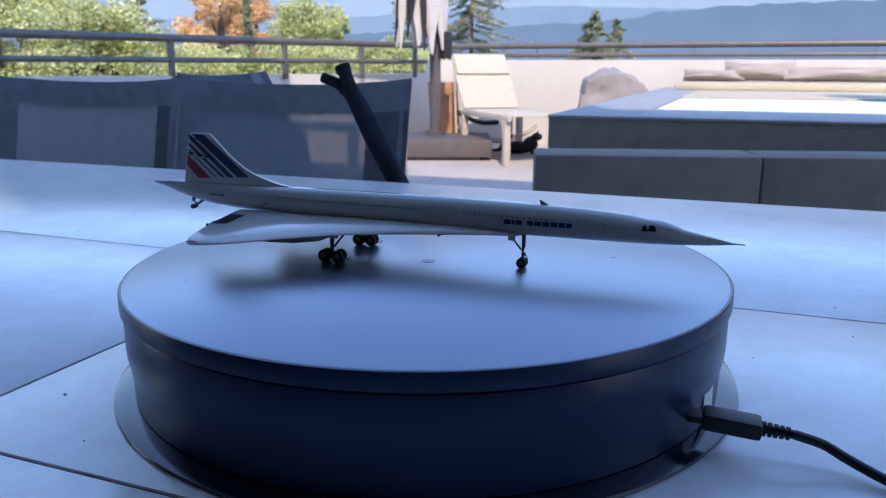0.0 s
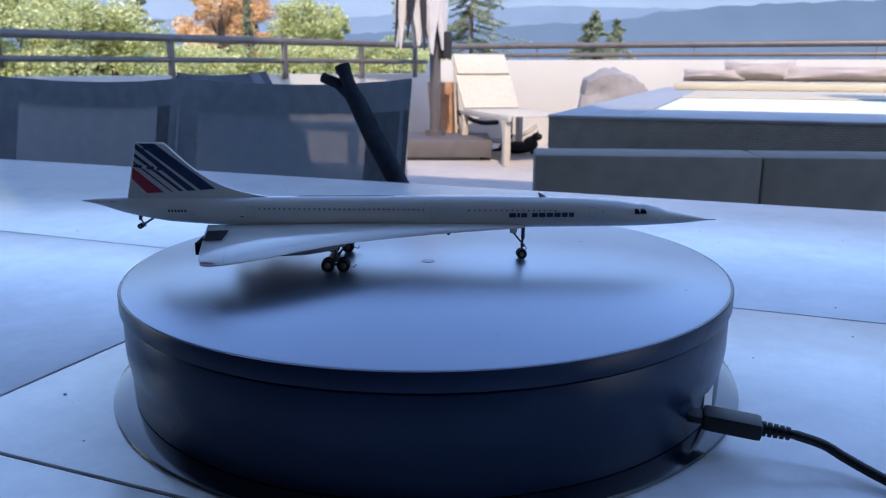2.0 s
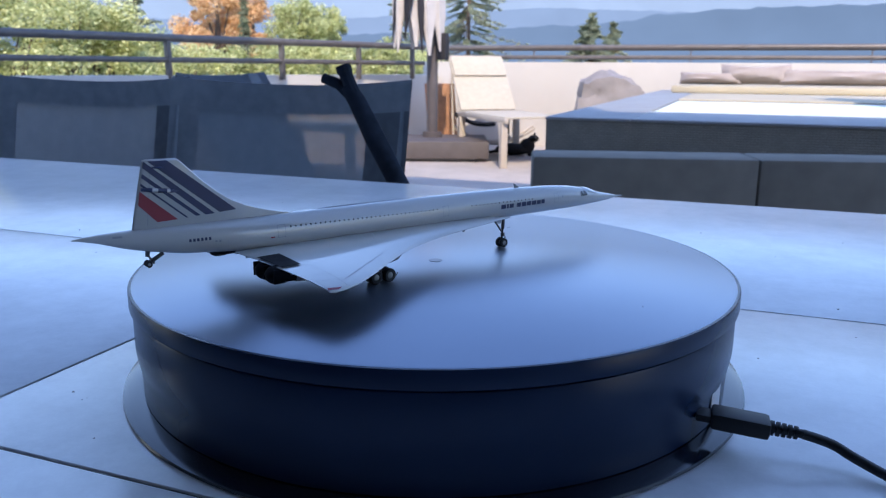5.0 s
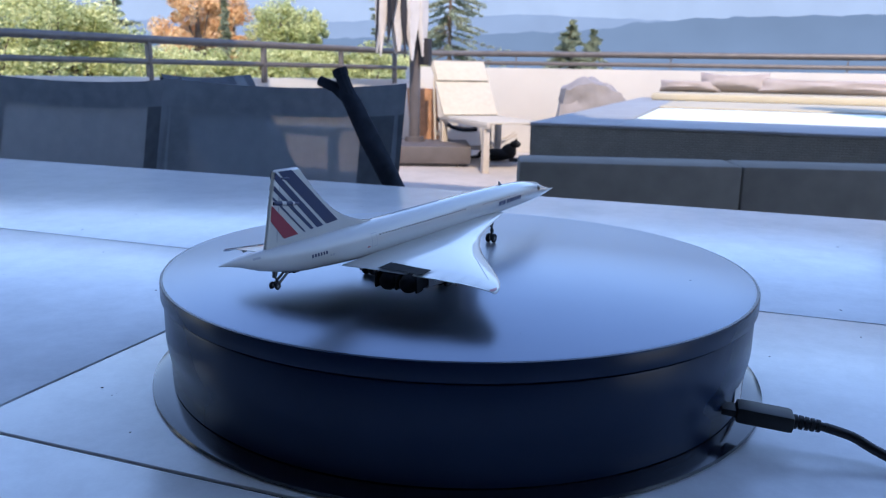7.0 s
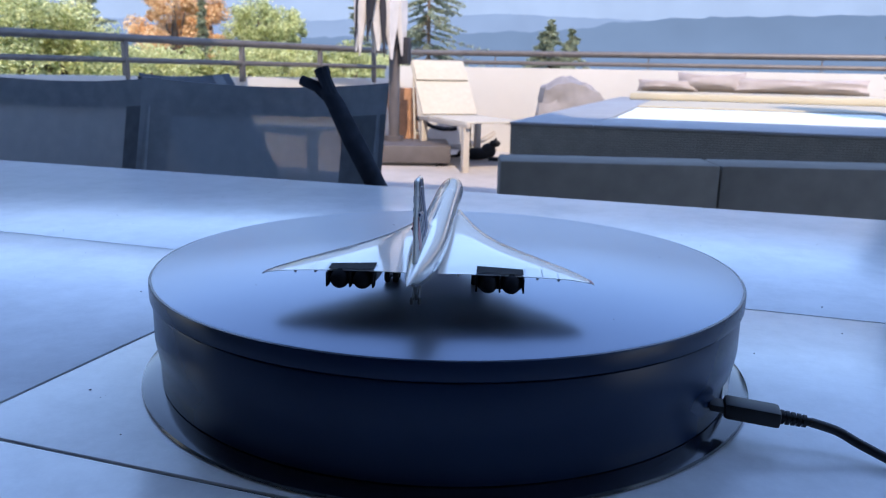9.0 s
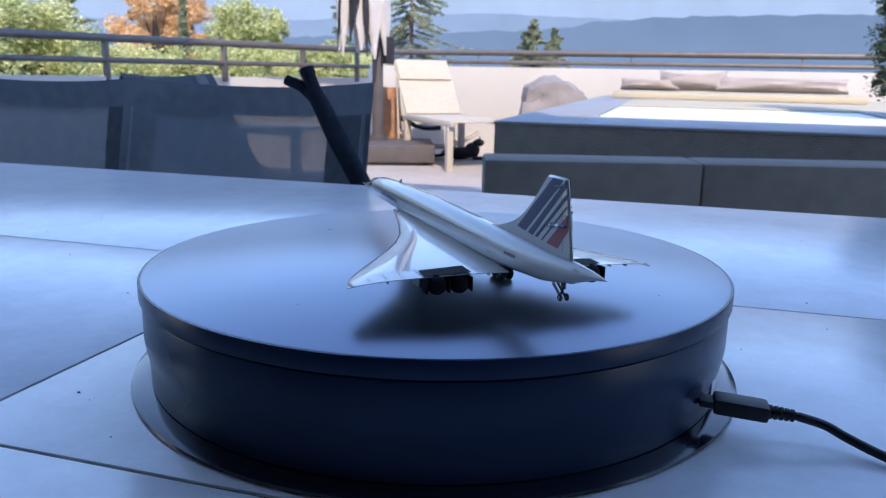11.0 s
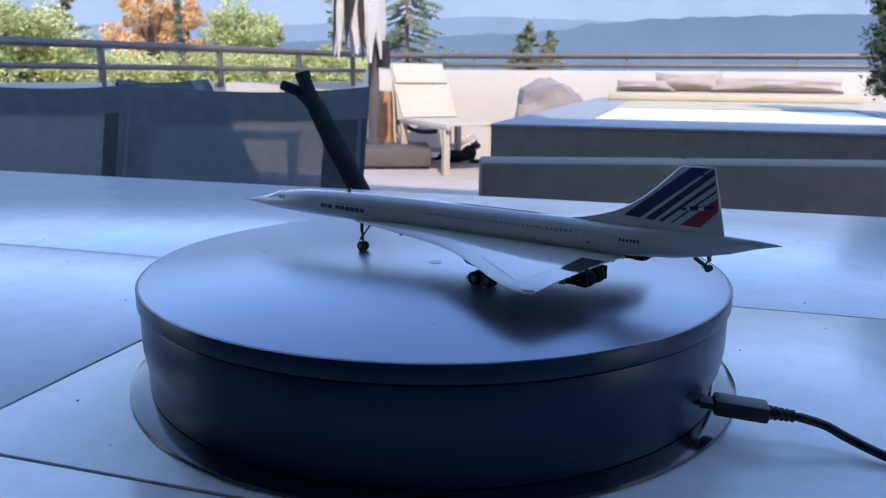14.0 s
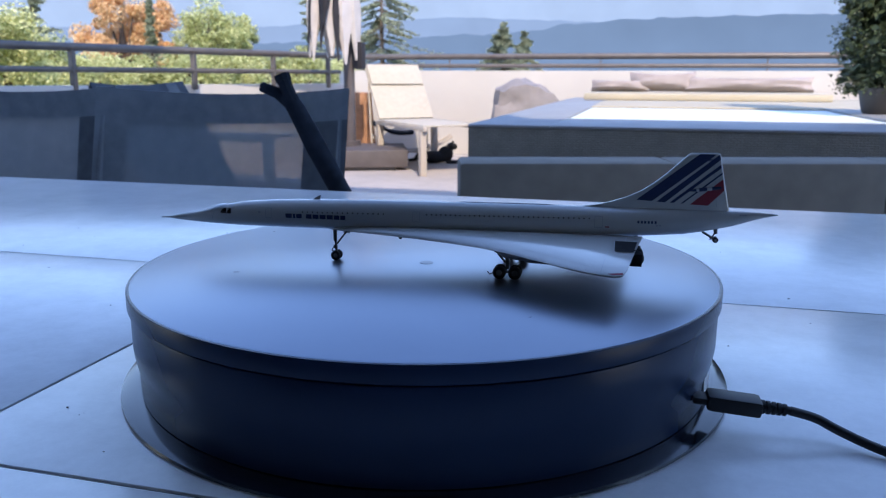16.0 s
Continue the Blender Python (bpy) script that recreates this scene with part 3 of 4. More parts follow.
for side in (1, -1):
    for poly, m in STRIPES:
        part("stripe", slab([(X(min(s - .0030 - (.0025 if z > 55 else 0), .9118 + (58.3 - z) / 25.1 * .0175)), min(58.0, z - (3.1 if z < 41 else 1.3 if z < 55 else 0.6)) * mm) for s, z in poly], 0.00012, "y", SIDE + side * .00088), m, jet, smooth=False)
    part("rudder_line", slab([(X(.912), .0340), (X(.9126), .0340), (X(.903), .0585), (X(.9024), .0585)], 0.0001, "y", SIDE + side * .00087), M_PANEL, jet)
    for s0, s1, r0, r1, paint in ((.872, .882, .0003, .0008, M_NAVY), (.882, .886, .0008, .0009, M_WHITE), (.886, .897, .0009, .0009, M_NAVY), (.897, .904, .0009, .0009, M_WHITE), (.904, .917, .0009, .0006, M_NAVY)):
        part("rudder_actuator", tube([(X(q), SIDE + side * .0009, (.0458 if side < 0 else .0412) + (q - .872) * .04) for q in (s0, s1)], [r0, r1], 10), paint, jet)
    part("rudder_actuator", tube([(X(.886), SIDE + side * .0006, .0551), (X(.892), SIDE + side * .0010, .0553), (X(.902), SIDE + side * .0009, .0556)], [.0002, .0005, .0003], 8), M_NAVY, jet)

# wings
LEAD = [(.313, 6.6), (.36, 9.7), (.42, 13.7), (.48, 18.2), (.53, 23.0), (.58, 30.2), (.62, 37.6), (.66, 46.2), (.70, 55.0), (.73, 60.4), (.75, 62.7), (.764, 63.7)]


def wing_z(s, y):
    """Height of the wing's mid surface (mm): drooped leading edge and tips."""
    lead = np.interp(y, [p[1] for p in LEAD], [p[0] for p in LEAD])
    u = min(max((s - lead) / 0.11, 0), 1)
    out = (y - 6.6) / 57.0
    return 17.7 + 1.9 * min(max((s - .31) / .5, 0), 1) - 3.1 * out ** 1.6 - 1.9 * (1 - u) ** 2 * min(1, out * 3 + .3)


def trail(y):
    return 0.808 - 0.028 * ((y - 6.6) / 57.0) - (0.004 * max(0, (y - 58) / 5.7) ** 2)


def wing(side):
    bm = bmesh.new()
    ys = [5.0, 6.6, 8.9, 12.3, 16.6, 21.6, 28.6, 36, 44.6, 53.6, 59.4, 62.4, 63.7]
    n = 14
    up, dn = [], []
    for y in ys:
        yy = max(y, 6.6)
        lead = np.interp(yy, [p[1] for p in LEAD], [p[0] for p in LEAD])
        ru, rd = [], []
        for i in range(n + 1):
            f = i / n
            f = f ** 1.5
            s = lead + (trail(yy) - lead) * f
            half = (1.25 * (1 - (y / 66) ** 1.2) + .35) * (4 * (f ** .5) * (1 - f)) ** .8 * .55 + (.12 if 0 < i else 0.0)
            z = wing_z(s, yy)
            ru.append(bm.verts.new((X(s), SIDE + side * y * mm, (z + half) * mm)))
            rd.append(bm.verts.new((X(s), SIDE + side * y * mm, (z - half) * mm)))
        up.append(ru)
        dn.append(rd)
    for g in (up, dn):
        for a, b in zip(g, g[1:]):
            for i in range(n):
                bm.faces.new((a[i], a[i + 1], b[i + 1], b[i]))
    for a, b, c, d in zip(up, up[1:], dn, dn[1:]):
        bm.faces.new((a[n], c[n], d[n], b[n]))
        bm.faces.new((a[0], b[0], d[0], c[0]))
    for i in range(n):
        bm.faces.new((up[-1][i], up[-1][i + 1], dn[-1][i + 1], dn[-1][i]))
        bm.faces.new((up[0][i], dn[0][i], dn[0][i + 1], up[0][i + 1]))
    bmesh.ops.remove_doubles(bm, verts=bm.verts, dist=1e-6)
    return bm


def wing_top(s, y):
    lead = np.interp(y, [p[1] for p in LEAD], [p[0] for p in LEAD])
    f = max(0.0, min(1.0, (s - lead) / (trail(y) - lead)))
    half = (1.25 * (1 - (y / 66) ** 1.2) + .35) * (4 * (f ** .5) * (1 - f)) ** .8 * .55 + .12
    return (wing_z(s, y) + half) * mm


def on_wing(corners, side, lift=0.00016):
    bm = bmesh.new()
    bm.faces.new([bm.verts.new((X(s), SIDE + side * y * mm, wing_top(s, y) + lift)) for s, y in corners])
    return bm


def line_on_wing(a, b, side, wide=0.00009, n=10):
    bm = bmesh.new()
    prev = None
    for i in range(n + 1):
        s, y = a[0] + (b[0] - a[0]) * i / n, a[1] + (b[1] - a[1]) * i / n
        d = Vector(((b[0] - a[0]) * -LEN, side * (b[1] - a[1]) * mm)).normalized()
        nx, ny = -d.y * wide, d.x * wide
        z = wing_top(s, y) + .00013
        cur = (bm.verts.new((X(s) + nx, SIDE + side * y * mm + ny, z)), bm.verts.new((X(s) - nx, SIDE + side * y * mm - ny, z)))
        if prev:
            bm.faces.new((prev[0], prev[1], cur[1], cur[0]))
        prev = cur
    return bm


NOZZLES = (23.6, 32.2)
for side in (1, -1):
    part("wing", wing(side), M_WHITE, jet)
    part("elevon_line", line_on_wing((.757, 37.5), (.748, 61.5), side), M_LINE, jet)
    for y in (37.5, 44, 50, 56):
        part("elevon_line", line_on_wing((.756, y), (trail(y) - .003, y), side, n=4), M_LINE, jet)
    part("elevon_line", line_on_wing((.785, 7.6), (.781, 18.5), side, n=5), M_LINE, jet)
    part("edge_line", line_on_wing((.64, 35.5), (.742, 57), side), M_LINE, jet)
    part("panel_line", line_on_wing((.62, 8), (.63, 18), side), M_LINE, jet)
    part("panel_line", line_on_wing((.60, 8), (.61, 15), side), M_LINE, jet)
    part("tip_marking", on_wing([(.756, 62.3), (.776, 62.0), (.777, 63.2), (.764, 63.4)], side), M_RED, jet, "red wing tip marking")
    # engine box: a tapered duct under the wing with two round nozzles
    bm = bmesh.new()
    sec = []
    for s, y0, y1, zt, zb in ((.588, 20.2, 29.5, 17.0, 15.6), (.61, 19.8, 34.0, 17.0, 13.0), (.65, 19.4, 36.4, 17.0, 11.7), (.69, 19.2, 36.8, 17.4, 11.3), (.73, 19.2, 36.8, 17.6, 11.4), (.772, 19.2, 36.8, 17.6, 12.3)):
        sec.append([bm.verts.new((X(s), SIDE + side * y * mm, z * mm)) for y, z in ((y0, zt), (y0, zb + 1), (y0 + 1, zb), (y1 - 1, zb), (y1, zb + 1), (y1, zt))])
    for a, b in zip(sec, sec[1:]):
        for k in range(6):
            bm.faces.new((a[k], a[(k + 1) % 6], b[(k + 1) % 6], b[k]))
    bm.faces.new(sec[0])
    bm.faces.new(sec[-1][::-1])
    pod = part("engine_pod", bm, M_POD, jet, "engine duct under the wing, underside shade put into its grey")
    bm = bmesh.new()
    sec = []
    for s, zt, zb in ((.760, 18.0, 12.8), (.785, 18.0, 12.8), (.792, 17.8, 13.2)):
        sec.append([bm.verts.new((X(s), SIDE + side * y * mm, z * mm)) for y, z in ((19.4, zt), (19.4, zb + 1), (20.4, zb), (35.6, zb), (36.6, zb + 1), (36.6, zt))])
    for a, b in zip(sec, sec[1:]):
        for k in range(6):
            bm.faces.new((a[k], a[(k + 1) % 6], b[(k + 1) % 6], b[k]))
    bm.faces.new(sec[0])
    bm.faces.new(sec[-1][::-1])
    rear = part("exhaust_box", bm, M_ENGINE, jet, "black exhaust housing")
    for y in NOZZLES:
        bm = bmesh.new()
        ring = lambda s, r: [bm.verts.new((X(s), SIDE + side * y * mm + r * mm * math.cos(a), (15.4 + r * math.sin(a)) * mm)) for a in (2 * math.pi * k / 24 for k in range(24))]
        rr = [ring(.780, 3.3), ring(.790, 3.6), ring(.796, 3.6), ring(.801, 3.2), ring(.805, 2.2), ring(.807, 0.8)]
        for a, b in zip(rr, rr[1:]):
            for k in range(24):
                bm.faces.new((a[k], a[(k + 1) % 24], b[(k + 1) % 24], b[k]))
        bm.faces.new(rr[-1])
        part("nozzle", bm, M_ENGINE, rear)
    part("deck_panel", on_wing([(.767, 19.2), (.766, 36.8), (.7915, 36.8), (.7985, 19.2)], side, .0004), M_ENGINE, jet, "black panel over the exhaust")
    part("panel_rim", line_on_wing((.7660, 19.4), (.7652, 36.6), side, .00012, 6), M_PANEL, jet)
    for y in (19.3, 28.0, 36.7):
        bm = box(X(.8035), X(.788), SIDE + side * y * mm - .00035, SIDE + side * y * mm + .00035, .0128, .0183, bevel=.0002)
        part("splitter", bm, M_ENGINE, rear)
    for y in (12.5, 42, 50):
        s = trail(y) - .006
        part("flap_fairing", tube([(X(s - .02), SIDE + side * y * mm, (wing_z(s, y) - .6) * mm), (X(s + .004), SIDE + side * y * mm, (wing_z(s, y) - .7) * mm)], [.0002, .0005], 8), M_WHITE, jet)
    part("belly_aerial", slab([(X(.431), .0172), (X(.437), .0150), (X(.440), .0150), (X(.442), .0172)], .0004, "y", SIDE + side * .013), M_GUNMETAL, jet)


def add_wheel(parent, x, y, z, r, w):
    ob = part("wheel", lathe([(0, -w * .35), (r * .5, -w * .35), (r * .55, -w / 2), (r * .85, -w / 2), (r, -w * .25), (r, w * .25), (r * .85, w / 2), (r * .55, w / 2), (r * .5, w * .35), (0, w * .35)], 24),
              M_TYRE, parent)
    ob.matrix_basis = pose(x, y, z, 90, 0, 0)
    hub = part("hub", lathe([(0, -w * .42), (r * .36, -w * .42), (r * .45, -w * .36), (r * .45, w * .36), (r * .36, w * .42), (0, w * .42)], 16), M_HUB, parent)
    hub.matrix_basis = pose(x, y, z, 90, 0, 0)
    return ob


for side in (1, -1):
    gx, gy = X(.6105), SIDE + side * .0193
    g = part("main_gear", tube([(gx, gy, .0175), (gx, gy, .0095), (gx, gy, .0045)], [.0011, .0011, .0008], 12), M_GUNMETAL, jet)
    part("strut", tube([(gx + .009, gy, .017), (gx + .001, gy, .0075)], .00055, 8), M_GUNMETAL, g)
    part("bogie_beam", tube([(gx - .0042, gy, .0031), (gx + .0048, gy, .0031)], .0007, 8), M_GUNMETAL, g)
    part("gear_door", box(gx - .006, gx + .005, gy + side * .0030, gy + side * .0034, .0125, .0175), M_WHITE, g)
    part("scoop", tube([(gx + .0048, gy, .0030), (gx + .0085, gy, .0016), (gx + .0095, gy, .0030)], .0003, 6), M_HUB, g)
    for dx in (-.0036, .0036):
        for dy in (-.0019, .0019):
            add_wheel(g, gx + dx, gy + dy, .0031, .0031, .0023)
gx = X(.3150)
g = part("nose_gear", tube([(gx, SIDE, .0172), (gx, SIDE, .010), (gx - .0002, SIDE, .0095), (gx - .0006, SIDE, .0026)], [.0011, .0009, .0006, .0006], 12), M_GUNMETAL, jet)
part("strut", tube([(gx + .0075 * -1, SIDE, .0165), (gx - .001, SIDE, .0085)], .0005, 8), M_GUNMETAL, g)
part("gear_door", box(gx - .0070, gx - .0035, SIDE - .003, SIDE - .0027, .0135, .017), M_WHITE, g)
part("collar", tube([(gx, SIDE, .0060), (gx, SIDE, .0076)], .0011, 12), M_GUNMETAL, g)
part("steering_link", tube([(gx + .001, SIDE, .0065), (gx + .002, SIDE, .0048), (gx, SIDE, .0035)], .0003, 6), M_GUNMETAL, g)
for dy in (-.0016, .0016):
    add_wheel(g, gx - .0006, SIDE + dy, .0025, .0025, .0017)
gx = X(.910)
g = part("tail_gear", tube([(gx - .001, SIDE, .0245), (gx - .0015, SIDE, .0215)], [.0011, .0008], 8), M_GUNMETAL, jet)
for dy in (-.0009, .0009):
    part("strut", tube([(gx + .0045, SIDE + dy, .0222), (gx - .0006, SIDE + dy, .0192)], .0005, 8), M_GUNMETAL, g)
    add_wheel(g, gx - .0014, SIDE + dy * 1.4, .0187, .0013, .0009)
part("strut", tube([(gx - .0012, SIDE, .022), (gx + .001, SIDE, .0185)], .0004, 8), M_GUNMETAL, g)
part("aerial", slab([(X(.278), .0308), (X(.290), .0308), (X(.2925), .0332), (X(.2895), .0330)], .0005, "y", SIDE), M_PANEL, jet)
part("dorsal_fairing", tube([(X(.50), SIDE, .0315), (X(.53), SIDE, .03205), (X(.66), SIDE, .0323), (X(.70), SIDE, .0318)], [.0002, .0004, .0004, .0002], 8), M_PANEL, jet)

# ---- raised pool platform behind the table ----
RIM = -0.06
PX0, PX1, PY0, PY1 = -0.674, 3.2, 3.0, 7.95          # outer outline
BX0, BX1, BY0, BY1 = -0.31, 1.25, 3.64, 5.44        # the basin
pool = thing("raised_pool", "raised pool with grey woven cladding and stone coping", "pool")
bm = merge(box(PX0 + .004, PX1 - .004, PY0 + .004, BY0, FLOOR, RIM - .012), box(PX0 + .004, BX0, BY0, PY1 - .004, FLOOR, RIM - .012),
           box(BX1, PX1 - .004, BY0, PY1 - .004, FLOOR, RIM - .012), box(BX0, BX1, BY1, PY1 - .004, FLOOR, RIM - .012))
part("cladding", bm, M_WICKER, pool, "grey woven cladding", smooth=False)
part("basin", box(BX0, BX1, BY0, BY1, FLOOR + .1, FLOOR + .15), M_WALL, pool, "white basin floor")
part("coping", box(PX0, BX0, PY0, PY1, RIM - .012, RIM, bevel=.004), M_COPING, pool)
part("coping", box(BX0 + .002, PX1, PY0, BY0, RIM - .012, RIM, bevel=.004), M_COPING, pool)
part("coping", box(BX1, PX1, BY0 + .002, BY1, RIM - .012, RIM, bevel=.004), M_COPING, pool)
part("deck", box(BX0 + .002, PX1, BY1 + .002, PY1, RIM - .012, RIM, bevel=.004), M_DECK, pool, "cream deck")
part("water_surface", box(BX0, BX1, BY0, BY1, RIM - .12, RIM - .014), M_WATER, pool, "still water, the bright wall's reflection put into its pale colour")

day = thing("daybed", "cream low daybed base on the pool deck", "daybed", box(-0.50, 1.62, 7.0, 7.9, RIM, 0.004, bevel=.02), M_DECK)


def cushion(w, d, h, seed):
    """A soft stuffed pillow, lying with its long side along x."""
    bm = bmesh.new()
    bmesh.ops.create_grid(bm, x_segments=14, y_segments=8, size=1.0)
    low = [v.co.copy() for v in bm.verts]
    for v in bm.verts:
        u, t = v.co.x, v.co.y
        puff = (1 - u ** 4) * (1 - t ** 4)
        sag = 1 - (.34 * (1 - abs(u) ** 1.5) + .10 * noise.noise(Vector((u * 1.5, seed, 0)))) * max(0, t)
        v.co = Vector((u * w / 2 * (1 - .05 * (1 - abs(t))), t * sag * d / 2, h * (0.35 + .65 * puff) + .02 * noise.noise(Vector((u * 2, t * 2, seed)))))
    q = bmesh.ops.extrude_face_region(bm, geom=bm.faces[:])
    vs = [e for e in q["geom"] if isinstance(e, bmesh.types.BMVert)]
    for v in vs:
        v.co.z = 0
    return bm


for k, (x, w, h, tall) in enumerate(((-0.20, 0.58, 0.13, 0.11), (0.20, 0.64, 0.16, 0.18), (1.00, 1.18, 0.14, 0.14))):
    c = thing("back_cushion", "soft grey back cushion against the white parapet", "cushion", cushion(w, tall, h, k), M_CUSHION, group="cushions on the daybed")
    c.matrix_basis = pose(x, 7.78 + (.05 if k == 1 else 0), 0.0 + tall * .05 + tall / 2, 78, 0, 0)

# covered armchair beside the parapet
def lumpy(w, d, h, seed, n=10):
    bm = bmesh.new()
    bmesh.ops.create_cube(bm, size=1.0)
    bmesh.ops.subdivide_edges(bm, edges=bm.edges[:], cuts=n, use_grid_fill=True)
    for v in bm.verts:
        x, y, z = v.co
        k = 1 - .28 * max(0, z) ** 1.0 * (1 if y < .1 else .3)
        off = .085 * noise.fractal(Vector((x * 5, y * 5, z * 4 + seed)), 1.0, 2.0, 3)
        top = h * (z + .5) - (.12 * h * (abs(x * 2) ** 2) if z > .3 else 0) - h * .42 * max(0, x + .15) * (z + .5)
        v.co = Vector((x * w * k + off * .6, y * d * k + off * .6, max(0, top + (off if z > .4 else 0))))
    return bm


cx, cy = spot(-8.9, 7.7)
thing("covered_armchair", "armchair under a crumpled grey weather cover", "armchair", lumpy(0.78, 0.7, 0.87, 3), M_COVER, at=pose(cx + .05, cy, FLOOR, 0, 0, 12))

# upholstered modules in front of the pool
def sofa_module():
    ob = thing("sofa_module", "taupe upholstered outdoor sofa module, back turned to the table", "sofa", group="sofa modules by the pool")
    bm = box(0.0, 0.6758, 0.0, 0.20, 0.06, 0.634, bevel=0.014)
    part("backrest", bm, M_UPHOL, ob)
    part("seat", box(0.004, 0.671, 0.202, 0.72, 0.06, 0.40, bevel=0.04), M_UPHOL, ob)
    for x in (0.06, 0.61):
        for y in (0.06, 0.66):
            part("foot", box(x - .025, x + .025, y - .025, y + .025, 0, 0.06), M_ALU, ob)
    return ob


mod = sofa_module()
turn = radians(16)
for k in range(3):
    m = pose(-0.455 + k * .676 * math.cos(turn), 1.955 + k * .676 * math.sin(turn), FLOOR, 0, 0, 16)
    if k == 0:
        mod.matrix_basis = m
    else:
        copy_thing(mod, m)

# dark evergreen in a pot on the coping
def leaf_cloud(bm, centre, radius, count, size, rng, flat=1.0):
    cx, cy, cz = centre
    for _ in range(count):
        d = Vector((rng.gauss(0, 1), rng.gauss(0, 1), rng.gauss(0, 1))).normalized() * radius * rng.uniform(.45, 1.0)
        p = Vector((cx + d.x, cy + d.y, cz + d.z * flat))
        a = Vector((rng.uniform(-1, 1), rng.uniform(-1, 1), rng.uniform(-.6, .6))).normalized()
        b = a.orthogonal().normalized()
        b = (b * math.cos(q := rng.uniform(0, 6.28)) + a.cross(b) * math.sin(q))
        s = size * rng.uniform(.6, 1.3)
        bm.faces.new([bm.verts.new(p + a * s), bm.verts.new(p + b * s * .45), bm.verts.new(p - a * s), bm.verts.new(p - b * s * .45)])


rng = random.Random(5)
tree = thing("potted_evergreen", "dark green columnar shrub in a pot on the pool coping", "shrub")
ex, ey = 1.40, 4.71
part("pot", place(lathe([(0, 0), (.09, 0), (.10, .02), (.125, .13), (.13, .15), (.11, .15), (.10, .12), (0, .12)], 32), pose(ex, ey, RIM)), M_POT, tree)
part("trunk", tube([(ex, ey, RIM + .14), (ex + .01, ey, .1), (ex, ey, .9)], [.025, .02, .008], 8), M_BARK, tree)
bm = bmesh.new()
for k in range(210):
    z = rng.uniform(0.10, 1.4)
    r = .265 * (1 - .5 * abs(z - .5) ** 1.5) * rng.uniform(.3, 1)
    a = rng.uniform(0, 6.28)
    leaf_cloud(bm, (ex + r * math.cos(a), ey + r * math.sin(a), z), .085, 95, .013, rng)
for k in range(240):
    z = rng.uniform(0.12, 1.35)
    a = rng.uniform(0, 6.28)
    r = .21 * rng.uniform(0, 1) ** .6
    leaf_cloud(bm, (ex + r * math.cos(a), ey + r * math.sin(a), z), .09, 40, .035, rng)
part("crown", bm, M_SHRUB, tree, smooth=False)

# ---- chairs with open-weave backs beyond the table ----
def sling_chair(weave_cloth, tilt=0.10, arms=True, hem=M_HEM):
    """Origin on the floor under the middle of the back's top; the back faces -y."""
    ob = thing("sling_chair", "dark outdoor chair with see-through textile mesh back", "chair", group="chairs beyond the table")
    W, T = 0.23, 0.874
    lean = lambda z: tilt * (z - 0.42) / 0.45
    def sheet(x0, x1, z0, z1, sag=0.0, off=0.0, nx=10):
        bm = bmesh.new()
        g = []
        for i in range(nx + 1):
            x = x0 + (x1 - x0) * i / nx
            col = []
            for j in range(7):
                z = z0 + (z1 - z0) * j / 6
                zz = z - sag * (1 - (x / W) ** 2) * (1 if z0 > .6 else j / 6)
                y = lean(z) + 0.030 * (1 - (x / W) ** 2) + off
                col.append((bm.verts.new((x, y, zz)), bm.verts.new((x, y + .0016, zz))))
            g.append(col)
        for a, b in zip(g, g[1:]):
            for j in range(6):
                bm.faces.new((a[j][0], b[j][0], b[j + 1][0], a[j + 1][0]))
                bm.faces.new((a[j][1], a[j + 1][1], b[j + 1][1], b[j][1]))
        for c in range(nx):
            bm.faces.new((g[c][0][0], g[c][0][1], g[c + 1][0][1], g[c + 1][0][0]))
            bm.faces.new((g[c][6][0], g[c + 1][6][0], g[c + 1][6][1], g[c][6][1]))
        return bm
    part("back_mesh", sheet(-W + .052, W - .078, 0.45, T - .046, .012), weave_cloth, ob, "see-through dark grey mesh")
    part("top_hem", sheet(-W, W, T - .048, T, .012, -.004), hem, ob, "doubled dark hem")
    for s in (-1, 1):
        part("side_hem", sheet(s * W, s * (W - (.080 if s > 0 else .054)), 0.45, T - .004, .004, -.003, 4), M_DARKHEM if s > 0 else hem, ob, "doubled dark hem")
        part("back_post", tube([(s * (W - .012), lean(.40), .40), (s * (W - .012), lean(T) + .004, T - .012)], .007, 10), hem, ob)
        part("front_leg", tube([(s * W, -.42, 0), (s * W, -.40, .62 if arms else .43)], .012, 10), M_FRAME, ob)
        part("back_leg", tube([(s * W, .12, 0), (s * W, -.02, .42)], .012, 10), M_FRAME, ob)
        if arms:
            part("armrest", box(s * W - .022, s * W + .022, -.43, .03, .615, .637, bevel=.006), M_FRAME, ob)
    part("seat_mesh", box(-W, W, -.42, .0, .428, .432), hem, ob)
    return ob


chair = sling_chair(M_MESH)
chair.matrix_basis = pose(-0.580, 0.685, FLOOR + .002, 0, 0, 0)
copy_thing(chair, pose(-1.03, 0.715, FLOOR + .002, 0, 0, 3))
side_chair = sling_chair(M_SIDE, 0.26, False, M_SIDE)
side_chair.matrix_basis = pose(-1.25, 1.86, FLOOR + .002, 0, 0, 88)

